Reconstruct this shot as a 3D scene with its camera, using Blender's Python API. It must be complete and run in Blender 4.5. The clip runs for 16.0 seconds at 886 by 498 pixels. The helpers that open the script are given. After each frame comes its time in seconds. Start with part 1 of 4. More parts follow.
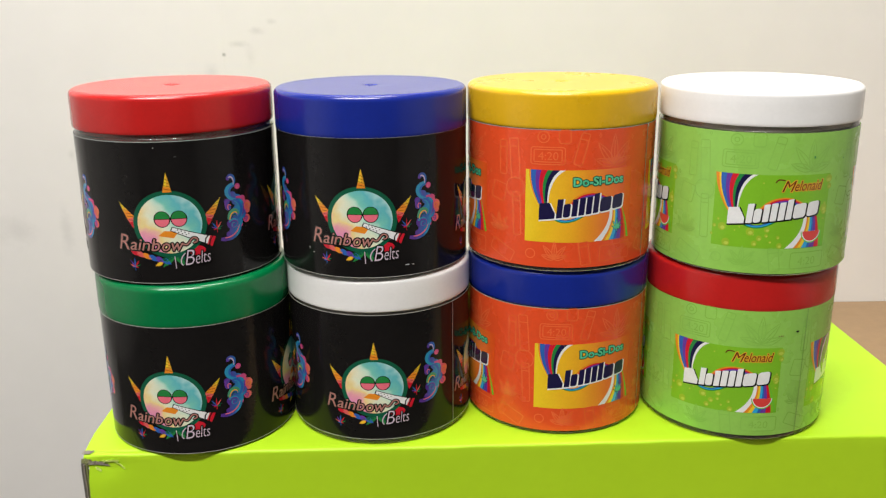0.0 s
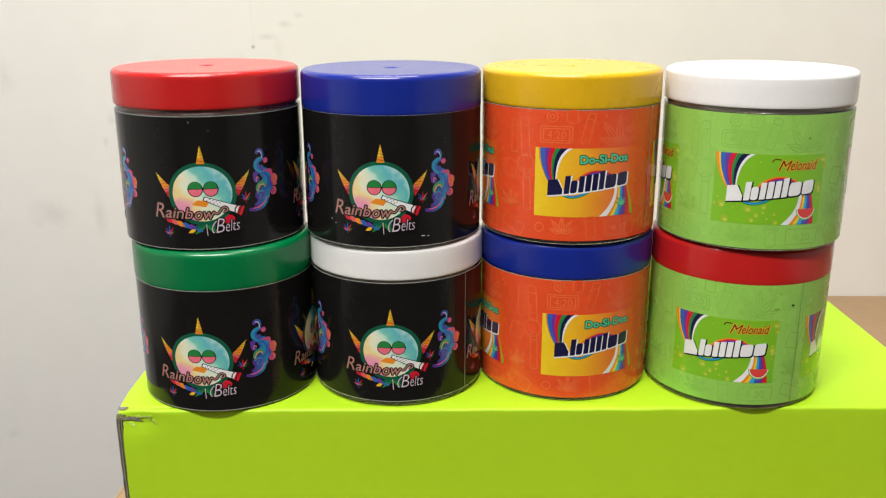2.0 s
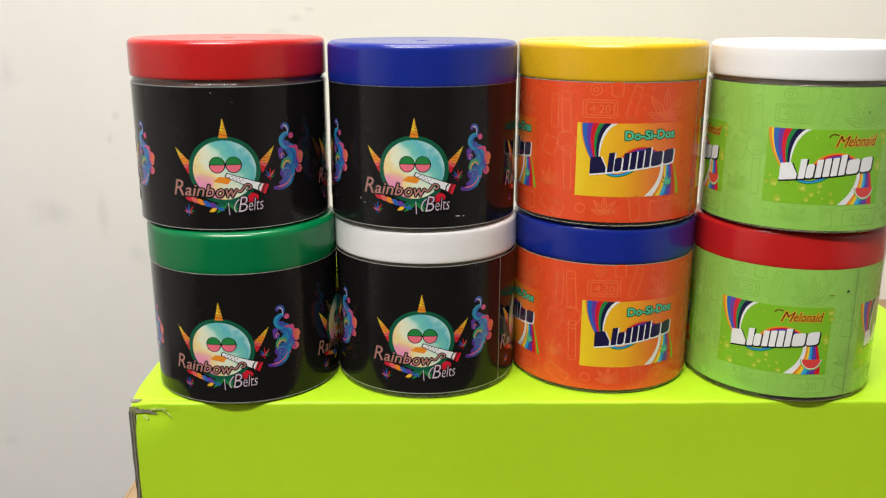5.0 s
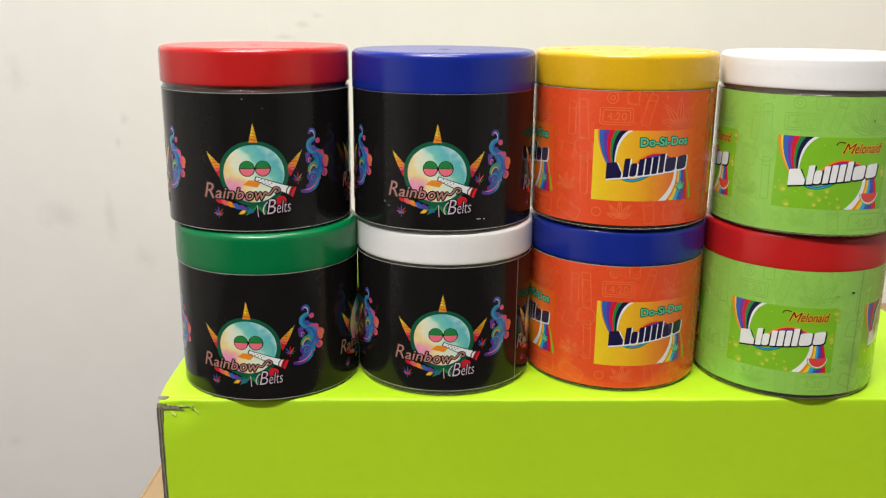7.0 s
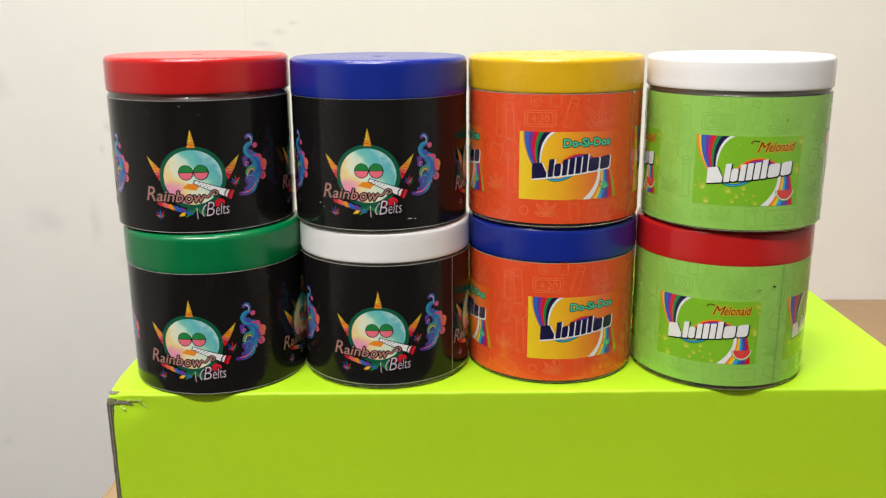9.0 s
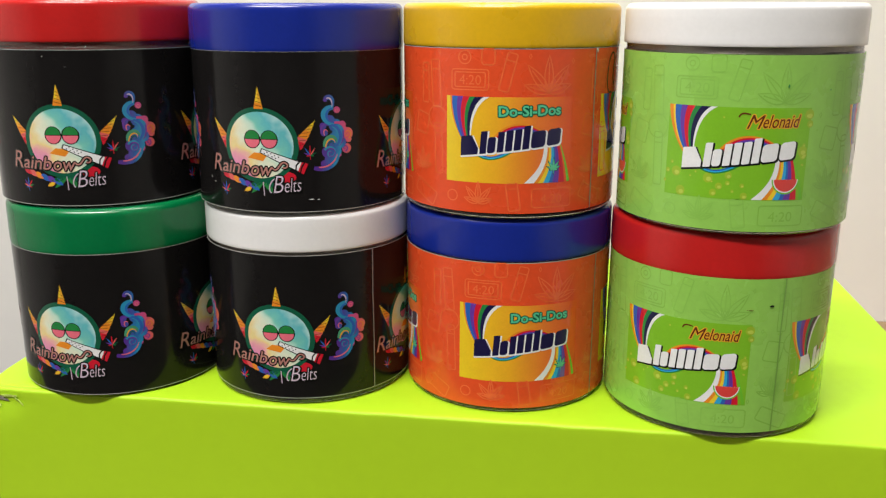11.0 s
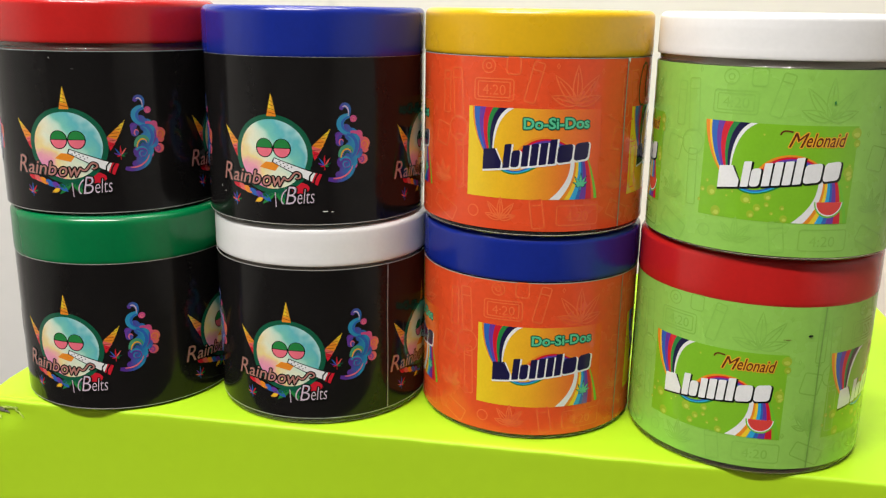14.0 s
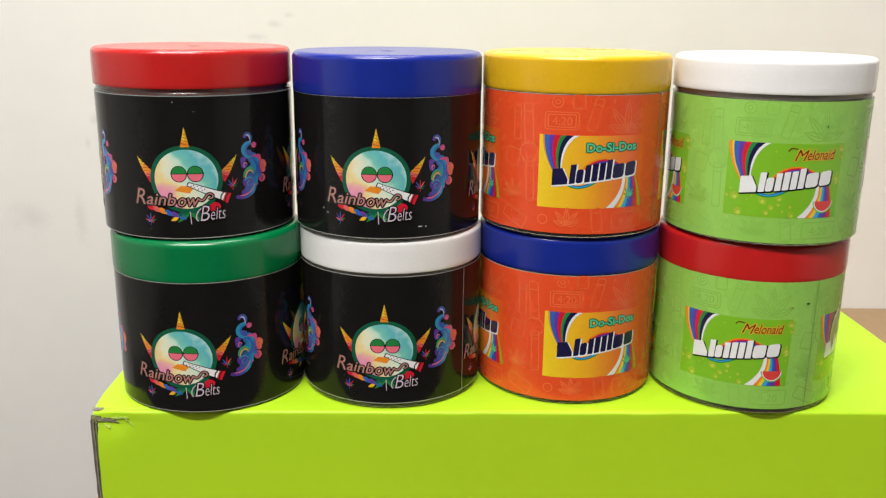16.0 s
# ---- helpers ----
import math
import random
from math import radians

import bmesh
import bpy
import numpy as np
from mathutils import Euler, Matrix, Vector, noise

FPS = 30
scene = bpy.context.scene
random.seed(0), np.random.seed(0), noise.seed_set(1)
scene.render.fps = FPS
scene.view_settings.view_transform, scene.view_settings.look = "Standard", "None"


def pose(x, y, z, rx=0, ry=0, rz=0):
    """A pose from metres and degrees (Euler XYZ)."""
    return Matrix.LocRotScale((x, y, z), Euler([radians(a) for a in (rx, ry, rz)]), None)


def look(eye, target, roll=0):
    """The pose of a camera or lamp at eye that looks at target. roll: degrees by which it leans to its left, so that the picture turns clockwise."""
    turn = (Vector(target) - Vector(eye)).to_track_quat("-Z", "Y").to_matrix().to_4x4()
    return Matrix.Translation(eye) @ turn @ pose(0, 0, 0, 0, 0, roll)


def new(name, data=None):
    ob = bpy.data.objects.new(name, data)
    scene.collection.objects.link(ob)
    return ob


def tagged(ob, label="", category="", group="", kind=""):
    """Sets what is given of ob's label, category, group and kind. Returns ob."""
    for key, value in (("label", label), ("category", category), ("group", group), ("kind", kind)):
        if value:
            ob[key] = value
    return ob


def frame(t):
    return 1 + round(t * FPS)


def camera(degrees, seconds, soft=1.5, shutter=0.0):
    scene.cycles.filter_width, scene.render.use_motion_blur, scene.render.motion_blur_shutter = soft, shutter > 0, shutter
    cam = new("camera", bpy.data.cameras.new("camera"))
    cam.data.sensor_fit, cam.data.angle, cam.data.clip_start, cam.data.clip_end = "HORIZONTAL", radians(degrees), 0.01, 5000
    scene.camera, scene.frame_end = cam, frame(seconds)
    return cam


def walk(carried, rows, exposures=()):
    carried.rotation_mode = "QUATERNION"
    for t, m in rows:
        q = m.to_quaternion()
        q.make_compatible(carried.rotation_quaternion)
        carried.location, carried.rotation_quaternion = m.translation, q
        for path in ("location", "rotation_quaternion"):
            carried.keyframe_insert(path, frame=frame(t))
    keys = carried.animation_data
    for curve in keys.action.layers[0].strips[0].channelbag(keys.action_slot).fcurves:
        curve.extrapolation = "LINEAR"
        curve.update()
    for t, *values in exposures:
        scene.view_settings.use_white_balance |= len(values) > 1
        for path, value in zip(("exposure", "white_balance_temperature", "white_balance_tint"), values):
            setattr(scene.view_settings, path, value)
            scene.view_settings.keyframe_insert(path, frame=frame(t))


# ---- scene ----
cam = camera(53.56, 16.0, 1.25, 0.35)
PATH = [
    (0, (0.0020, -0.0209, 0.2328), (0.0243, 1.8943, -0.3432), -0.54),
    (0.5, (0.0021, -0.0341, 0.2358), (0.0069, 1.8817, -0.3383), -0.67),
    (1, (-0.0049, -0.0434, 0.2304), (-0.0080, 1.8726, -0.3433), -0.47),
    (1.5, (0.0007, -0.0519, 0.2285), (-0.0208, 1.8622, -0.3507), -0.43),
    (2, (0.0069, -0.0523, 0.2255), (-0.0241, 1.8645, -0.3445), -0.16),
    (2.5, (-0.0035, -0.0447, 0.2124), (-0.0361, 1.8816, -0.3245), -0.21),
    (3, (-0.0068, -0.0390, 0.2064), (-0.0316, 1.8893, -0.3235), -0.11),
    (3.5, (-0.0110, -0.0292, 0.2002), (-0.0233, 1.8979, -0.3347), 0.07),
    (4, (-0.0130, -0.0195, 0.2001), (-0.0316, 1.9038, -0.3481), 0.09),
    (6.5, (-0.0246, -0.0548, 0.2033), (-0.0288, 1.8792, -0.3061), 0.37),
    (7, (-0.0306, -0.0472, 0.2037), (-0.0249, 1.8828, -0.3207), 0.49),
    (7.5, (-0.0259, -0.0507, 0.2055), (-0.0174, 1.8813, -0.3114), 0.38),
    (8, (-0.0149, -0.0552, 0.2077), (-0.0126, 1.8791, -0.3008), 0.14),
    (8.5, (-0.0077, -0.0678, 0.2061), (-0.0072, 1.8705, -0.2868), -0.12),
    (9, (0.0134, -0.0656, 0.2065), (-0.0137, 1.8658, -0.3121), -0.31),
    (11.3, (0.1234, 0.0411, 0.1798), (-0.2554, 1.9313, -0.3528), 0.17),
    (11.5, (0.1334, 0.0466, 0.1798), (-0.2888, 1.9246, -0.3630), 0.21),
    (12, (0.1552, 0.0549, 0.1790), (-0.3228, 1.9151, -0.3791), 0.64),
    (12.5, (0.1675, 0.0636, 0.1745), (-0.3566, 1.9127, -0.3789), 0.95),
    (13, (0.1692, 0.0701, 0.1747), (-0.3799, 1.9188, -0.3554), 0.99),
    (13.5, (0.1416, 0.0673, 0.1766), (-0.3632, 1.9327, -0.3390), 0.75),
    (14, (0.1054, 0.0491, 0.1822), (-0.2514, 1.9463, -0.3404), 0.95),
    (14.5, (0.0707, 0.0359, 0.1845), (-0.1668, 1.9520, -0.3374), 0.82),
    (15, (0.0350, 0.0184, 0.1920), (-0.1292, 1.9459, -0.3158), 0.46),
    (15.5, (0.0163, -0.0081, 0.2008), (-0.0564, 1.9211, -0.3216), 0.44),
    (16, (0.0003, -0.0318, 0.2048), (0.0020, 1.8976, -0.3221), 0.63),
]
LIGHTNESS = [(0, -0.08), (2, -0.07), (4, -0.03), (7, -0.07), (9, -0.06), (11.5, -0.05), (12.5, 0.0), (13.5, 0.02), (14.5, 0.01), (15.5, 0.02), (16, -0.01)]
walk(cam, [(t, look(eye, target, roll)) for t, eye, target, roll in PATH], LIGHTNESS)

# ---- light ----
world = bpy.data.worlds.new("room_air")
world.use_nodes = True
scene.world = world
world.node_tree.nodes["Background"].inputs[0].default_value = (0.9, 0.92, 1.0, 1)
world.node_tree.nodes["Background"].inputs[1].default_value = 0.05


def area_lamp(name, at, target, size_x, size_y, watts, colour):
    data = bpy.data.lights.new(name, "AREA")
    data.shape, data.size, data.size_y = "RECTANGLE", size_x, size_y
    data.energy, data.color = watts, colour
    lamp = new(name, data)
    lamp.matrix_world = look(at, target)
    return lamp


CEILING = 1.72
LAMPS = [(-0.12, 0.46, 20.0), (-0.35, -0.47, 55.5)]
for lx, ly, watts in LAMPS:
    area_lamp("ceiling_tube_light", (lx, ly, CEILING - 0.062), (lx, ly + 0.001, 0), 1.16, 0.07, watts, (0.97, 0.96, 0.94))


# ---- materials ----
def node(tree, kind, **values):
    n = tree.nodes.new(kind)
    for key, value in values.items():
        n.inputs[key.replace("_", " ")].default_value = value
    return n


def surface(name, colour, rough=0.5, vary=0.06, scale=40.0, bump=0.0, bump_scale=300.0, coat=0.0, metal=0.0, gloss_vary=0.1, ior=1.5):
    """A painted, printed or moulded surface with broad and fine variation of tone and gloss."""
    m = bpy.data.materials.new(name)
    m.use_nodes = True
    t = m.node_tree
    b = t.nodes["Principled BSDF"]
    place = t.nodes.new("ShaderNodeTexCoord")
    broad = node(t, "ShaderNodeTexNoise", Scale=scale, Detail=4.0)
    fine = node(t, "ShaderNodeTexNoise", Scale=scale * 9, Detail=3.0)
    for n in (broad, fine):
        t.links.new(place.outputs["Object"], n.inputs["Vector"])
    mixed = t.nodes.new("ShaderNodeMath")
    mixed.operation = "ADD"
    t.links.new(broad.outputs["Fac"], mixed.inputs[0])
    t.links.new(fine.outputs["Fac"], mixed.inputs[1])
    span = node(t, "ShaderNodeMapRange")
    span.inputs["From Min"].default_value, span.inputs["From Max"].default_value = 0.7, 1.3
    span.inputs["To Min"].default_value, span.inputs["To Max"].default_value = 1 - vary, 1 + vary
    t.links.new(mixed.outputs[0], span.inputs["Value"])
    tone = t.nodes.new("ShaderNodeVectorMath")
    tone.operation = "SCALE"
    tone.inputs[0].default_value = colour
    t.links.new(span.outputs["Result"], tone.inputs["Scale"])
    t.links.new(tone.outputs[0], b.inputs["Base Color"])
    shine = node(t, "ShaderNodeMapRange")
    shine.inputs["To Min"].default_value, shine.inputs["To Max"].default_value = rough * (1 - gloss_vary), rough * (1 + gloss_vary)
    t.links.new(broad.outputs["Fac"], shine.inputs["Value"])
    t.links.new(shine.outputs["Result"], b.inputs["Roughness"])
    b.inputs["Metallic"].default_value = metal
    b.inputs["IOR"].default_value = ior
    b.inputs["Coat Weight"].default_value = coat
    b.inputs["Coat Roughness"].default_value = 0.06
    if bump:
        grain = node(t, "ShaderNodeTexNoise", Scale=bump_scale, Detail=3.0)
        t.links.new(place.outputs["Object"], grain.inputs["Vector"])
        relief = node(t, "ShaderNodeBump", Strength=bump, Distance=0.001)
        t.links.new(grain.outputs["Fac"], relief.inputs["Height"])
        t.links.new(relief.outputs["Normal"], b.inputs["Normal"])
    return m


def base_tone(m):
    """The node that feeds a material's colour, and its Principled node."""
    b = m.node_tree.nodes["Principled BSDF"]
    return b.inputs["Base Color"].links[0].from_socket, b


def gradient(m, colours, axis="x", length=0.055, wobble=0.0, start=0.0):
    """Lay a run of colours along the print, over the width or height of the picture."""
    t = m.node_tree
    source, b = base_tone(m)
    uv = t.nodes.new("ShaderNodeUVMap")
    split = t.nodes.new("ShaderNodeSeparateXYZ")
    t.links.new(uv.outputs[0], split.inputs[0])
    pos = t.nodes.new("ShaderNodeMath")
    pos.operation = "MULTIPLY_ADD"
    if axis == "slant":
        lean = t.nodes.new("ShaderNodeVectorMath")
        lean.operation = "DOT_PRODUCT"
        lean.inputs[1].default_value = (1.0, 0.75, 0.0)
        t.links.new(uv.outputs[0], lean.inputs[0])
        t.links.new(lean.outputs["Value"], pos.inputs[0])
    else:
        t.links.new(split.outputs["X" if axis == "x" else "Y"], pos.inputs[0])
    pos.inputs[1].default_value, pos.inputs[2].default_value = 1 / length, -start / length
    value = pos.outputs[0]
    if wobble:
        cloud = node(t, "ShaderNodeTexNoise", Scale=70.0, Detail=2.5)
        t.links.new(uv.outputs[0], cloud.inputs["Vector"])
        add = t.nodes.new("ShaderNodeMath")
        add.operation = "MULTIPLY_ADD"
        t.links.new(cloud.outputs["Fac"], add.inputs[0])
        add.inputs[1].default_value = wobble
        t.links.new(value, add.inputs[2])
        value = add.outputs[0]
    ramp = t.nodes.new("ShaderNodeValToRGB")
    for k, (p, c) in enumerate(colours):
        e = ramp.color_ramp.elements[k] if k < 2 else ramp.color_ramp.elements.new(p)
        e.position, e.color = p, (*c, 1)
    t.links.new(value, ramp.inputs["Fac"])
    mul = t.nodes.new("ShaderNodeMix")
    mul.data_type, mul.blend_type = "RGBA", "MULTIPLY"
    mul.inputs[0].default_value = 1.0
    t.links.new(source, mul.inputs[6])
    t.links.new(ramp.outputs["Color"], mul.inputs[7])
    t.links.new(mul.outputs[2], b.inputs["Base Color"])
    return m


def printed(name, colour, rough=0.16):
    return surface(name, colour, rough, vary=0.04, scale=120.0, coat=0.35, gloss_vary=0.2)


LID = {
    "red": surface("red_plastic", (0.51, 0.014, 0.013), 0.22, 0.05, 60, bump=0.004, bump_scale=500, ior=1.54),
    "blue": surface("blue_plastic", (0.007, 0.022, 0.26), 0.22, 0.05, 60, bump=0.004, bump_scale=500, ior=1.54),
    "yellow": surface("yellow_plastic", (0.70, 0.405, 0.008), 0.28, 0.04, 60, bump=0.004, bump_scale=500, ior=1.54),
    "white": surface("white_plastic", (0.85, 0.835, 0.82), 0.23, 0.02, 60, bump=0.004, bump_scale=500, ior=1.54),
    "green": surface("green_plastic", (0.0, 0.16, 0.045), 0.22, 0.05, 60, bump=0.004, bump_scale=500, ior=1.54),
}
LABEL = {
    "black": surface("black_label_paper", (0.0092, 0.0082, 0.0081), 0.14, 0.10, 50, coat=0.0, gloss_vary=0.25, ior=1.34),
    "orange": surface("orange_label_paper", (0.79, 0.080, 0.020), 0.27, 0.05, 50, coat=0.12, gloss_vary=0.2),
    "green": surface("green_label_paper", (0.285, 0.575, 0.095), 0.27, 0.05, 50, coat=0.12, gloss_vary=0.2),
}
INK = {
    "white": printed("white_ink", (0.82, 0.82, 0.82)),
    "navy": printed("navy_ink", (0.012, 0.010, 0.055)),
    "black": printed("black_ink", (0.006, 0.008, 0.006)),
    "blue": printed("blue_ink", (0.025, 0.12, 0.46)),
    "cyan": printed("cyan_ink", (0.03, 0.38, 0.68)),
    "teal": printed("teal_smoke_ink", (0.025, 0.27, 0.48)),
    "sea": printed("sea_green_smoke_ink", (0.06, 0.30, 0.16)),
    "purple": printed("purple_ink", (0.14, 0.04, 0.34)),
    "red": printed("red_ink", (0.62, 0.012, 0.03)),
    "pink": printed("pink_ink", (0.80, 0.16, 0.22)),
    "coral": printed("coral_ink", (0.72, 0.12, 0.11)),
    "green": printed("green_ink", (0.02, 0.22, 0.05)),
    "ring": printed("deep_green_ink", (0.006, 0.10, 0.05)),
    "mint": printed("mint_ink", (0.10, 0.55, 0.30)),
    "lime": printed("lime_ink", (0.16, 0.52, 0.03)),
    "yellow": printed("yellow_ink", (0.85, 0.60, 0.03)),
    "orange": printed("orange_ink", (0.80, 0.26, 0.02)),
    "gold": printed("gold_ink", (0.80, 0.40, 0.03)),
    "rose": printed("rose_script_ink", (0.42, 0.19, 0.16)),
    "lilac": printed("lilac_script_ink", (0.62, 0.50, 0.60)),
    "brown": printed("red_brown_ink", (0.13, 0.026, 0.008)),
    "melon": printed("melon_red_ink", (0.70, 0.06, 0.05)),
    "drop": printed("dewdrop_ink", (0.33, 0.49, 0.03)),
    "drop_light": printed("dewdrop_glint_ink", (0.50, 0.61, 0.08)),
    "or_line": printed("pale_orange_line", (0.86, 0.155, 0.045)),
    "gr_line": printed("dull_green_line", (0.258, 0.532, 0.084)),
    "gr_seam": printed("green_label_overlap_edge", (0.20, 0.40, 0.07)),
    "glue": surface("label_overlap_edge", (0.30, 0.29, 0.26), 0.35, 0.15, 200),
    "smear": surface("dull_smear", (0.03, 0.03, 0.03), 0.4, 0.3, 200),
    "bk_glue": surface("black_label_overlap_edge", (0.24, 0.23, 0.215), 0.35, 0.15, 200),
}
INK["card_warm"] = gradient(printed("yellow_to_orange_ink", (1, 1, 1)), [(0.0, (0.86, 0.60, 0.02)), (0.42, (0.86, 0.42, 0.02)), (0.72, (0.82, 0.20, 0.03)), (1.0, (0.80, 0.09, 0.015))])
INK["cool"] = gradient(printed("blue_to_violet_smoke_ink", (1, 1, 1)), [(0.0, (0.09, 0.03, 0.28)), (0.24, (0.025, 0.12, 0.42)), (0.42, (0.02, 0.28, 0.50)), (0.56, (0.03, 0.13, 0.42)), (0.72, (0.13, 0.04, 0.32)), (1.0, (0.55, 0.08, 0.24))], "x", 0.0150, 0.9, 0.0338)
INK["warm"] = gradient(printed("pink_to_coral_smoke_ink", (1, 1, 1)), [(0.0, (0.58, 0.07, 0.24)), (0.40, (0.76, 0.12, 0.13)), (1.0, (0.82, 0.25, 0.10))], "x", 0.0090, 0.8, 0.0385)
INK["card_green"] = printed("leaf_green_ink", (0.210, 0.500, 0.022))
INK["pastel"] = gradient(printed("pastel_cloud_ink", (1, 1, 1)), [(0.0, (0.72, 0.22, 0.48)), (0.13, (0.82, 0.36, 0.42)), (0.24, (0.84, 0.66, 0.28)), (0.36, (0.80, 0.80, 0.60)), (0.48, (0.58, 0.78, 0.64)), (0.60, (0.20, 0.58, 0.48)), (0.76, (0.12, 0.48, 0.52)), (0.88, (0.50, 0.74, 0.72)), (1.0, (0.84, 0.86, 0.80))], "slant", 0.042, 0.75, 0.0225)

WALL = surface("white_wall_paint", (0.825, 0.792, 0.757), 0.55, 0.015, 3.0, bump=0.03, bump_scale=60)
PLAIN_WALL = surface("room_wall_paint", (0.74, 0.72, 0.68), 0.6, 0.02, 3.0, bump=0.1, bump_scale=120)
# unseen wall behind the camera, added in grey to keep label reflections dark
UNSEEN_WALL = surface("unseen_wall_grey", (0.14, 0.132, 0.125), 0.6, 0.03, 3.0)
CEIL = surface("ceiling_paint", (0.82, 0.81, 0.78), 0.7, 0.02, 4.0)
# unseen floor, darkened so the glossy black labels mirror little of it
FLOOR = surface("unseen_floor_dark", (0.055, 0.05, 0.045), 0.5, 0.08, 5.0)
TABLE = surface("tan_board", (0.32, 0.205, 0.108), 0.5, 0.07, 9.0, bump=0.15, bump_scale=200)
TABLE_EDGE = surface("tan_edge_band", (0.33, 0.215, 0.12), 0.45, 0.07, 20.0)
STEEL = surface("grey_steel", (0.35, 0.35, 0.35), 0.35, 0.06, 20, metal=0.9)
LIME = surface("lime_card", (0.43, 0.70, 0.014), 0.55, 0.018, 14.0, bump=0.06, bump_scale=160, coat=0.0, gloss_vary=0.2, ior=1.45)
LIME_WORN = surface("cracked_lime_card", (0.60, 0.78, 0.16), 0.5, 0.16, 300.0)
PULP = surface("torn_grey_board", (0.22, 0.195, 0.155), 0.9, 0.25, 260.0, bump=0.5, bump_scale=700)
PULP_MID = surface("green_stained_board", (0.17, 0.18, 0.07), 0.9, 0.25, 260.0)
PULP_DARK = surface("board_core_shadow", (0.10, 0.09, 0.075), 0.95, 0.25, 200.0)

PALE_RIM = surface("pale_label_rim", (0.42, 0.41, 0.38), 0.4, 0.2, 120)

CLEAR = bpy.data.materials.new("clear_plastic")
CLEAR.use_nodes = True
_b = CLEAR.node_tree.nodes["Principled BSDF"]
_b.inputs["Base Color"].default_value = (0.80, 0.74, 0.67, 1)
_b.inputs["Roughness"].default_value = 0.08
_b.inputs["IOR"].default_value = 1.5
_b.inputs["Transmission Weight"].default_value = 0.96

PANEL = bpy.data.materials.new("lit_diffuser")
PANEL.use_nodes = True
_b = PANEL.node_tree.nodes["Principled BSDF"]
_b.inputs["Base Color"].default_value = (0.9, 0.9, 0.88, 1)
_b.inputs["Emission Color"].default_value = (1.0, 0.93, 0.82, 1)
_b.inputs["Emission Strength"].default_value = 6.0


def wall_marks(m, spots):
    """Scuffs on the paint, each (x, z, half width, half height, darkness)."""
    t = m.node_tree
    colour, b = base_tone(m)
    place = t.nodes.new("ShaderNodeTexCoord")
    ragged = node(t, "ShaderNodeTexNoise", Scale=55.0, Detail=5.0, Roughness=0.65)
    t.links.new(place.outputs["Object"], ragged.inputs["Vector"])
    for x, z, w, h, dark in spots:
        shift = t.nodes.new("ShaderNodeMapping")
        shift.vector_type = "TEXTURE"
        shift.inputs["Location"].default_value = (x, 0.95, z)
        shift.inputs["Scale"].default_value = (w, 1, h)
        t.links.new(place.outputs["Object"], shift.inputs["Vector"])
        size = t.nodes.new("ShaderNodeVectorMath")
        size.operation = "LENGTH"
        t.links.new(shift.outputs[0], size.inputs[0])
        add = t.nodes.new("ShaderNodeMath")
        add.operation = "MULTIPLY_ADD"
        t.links.new(ragged.outputs["Fac"], add.inputs[0])
        add.inputs[1].default_value = 1.6
        t.links.new(size.outputs["Value"], add.inputs[2])
        fade = node(t, "ShaderNodeMapRange")
        fade.interpolation_type = "SMOOTHSTEP"
        fade.inputs["From Min"].default_value, fade.inputs["From Max"].default_value = 0.7, 1.75
        fade.inputs["To Min"].default_value, fade.inputs["To Max"].default_value = 1 - dark, 1.0
        t.links.new(add.outputs[0], fade.inputs["Value"])
        mul = t.nodes.new("ShaderNodeVectorMath")
        mul.operation = "SCALE"
        t.links.new(colour, mul.inputs[0])
        t.links.new(fade.outputs["Result"], mul.inputs["Scale"])
        colour = mul.outputs[0]
    t.links.new(colour, b.inputs["Base Color"])


wall_marks(WALL, [
    (-0.473, -0.031, 0.034, 0.030, 0.10), (-0.415, -0.031, 0.012, 0.040, 0.10), (-0.378, -0.081, 0.020, 0.022, 0.10),
    (-0.559, -0.321, 0.016, 0.012, 0.08), (-0.507, 0.131, 0.016, 0.030, 0.10), (-0.390, 0.081, 0.008, 0.010, 0.12), (-0.399, 0.055, 0.006, 0.010, 0.12),
    (-0.2212, 0.1628, 0.0032, 0.0030, 0.50), (-0.184, 0.188, 0.013, 0.006, 0.14), (-0.168, 0.197, 0.010, 0.005, 0.12), (-0.205, 0.174, 0.012, 0.005, 0.14), (-0.236, 0.145, 0.012, 0.016, 0.10),
    (-0.193, 0.160, 0.008, 0.016, 0.07)])


# ---- builders ----
def mesh_of(name, bm, *mats, smooth=True):
    me = bpy.data.meshes.new(name)
    bmesh.ops.recalc_face_normals(bm, faces=bm.faces) if not bm.loops.layers.uv else None
    bm.to_mesh(me)
    bm.free()
    for m in mats:
        me.materials.append(m)
    for p in me.polygons:
        p.use_smooth = smooth
    if smooth:
        me.set_sharp_from_angle(angle=radians(38))
    return me


def part(name, data, material=None, parent=None, label="", at=None, smooth=False):
    """One mesh object under a thing or a part; data is a bmesh or a ready mesh."""
    me = data if isinstance(data, bpy.types.Mesh) else mesh_of(name, data, material, smooth=smooth)
    ob = new(name, me)
    ob.parent = parent
    if at is not None:
        ob.matrix_basis = at
    return tagged(ob, label)


def block(x0, y0, z0, x1, y1, z1, bevel=0.0, segments=2):
    bm = bmesh.new()
    bmesh.ops.create_cube(bm, size=1)
    for v in bm.verts:
        v.co = Vector(((x0 + x1) / 2 + v.co.x * (x1 - x0), (y0 + y1) / 2 + v.co.y * (y1 - y0), (z0 + z1) / 2 + v.co.z * (z1 - z0)))
    if bevel:
        bmesh.ops.bevel(bm, geom=bm.edges[:], offset=bevel, segments=segments, profile=0.5, affect="EDGES")
    return bm


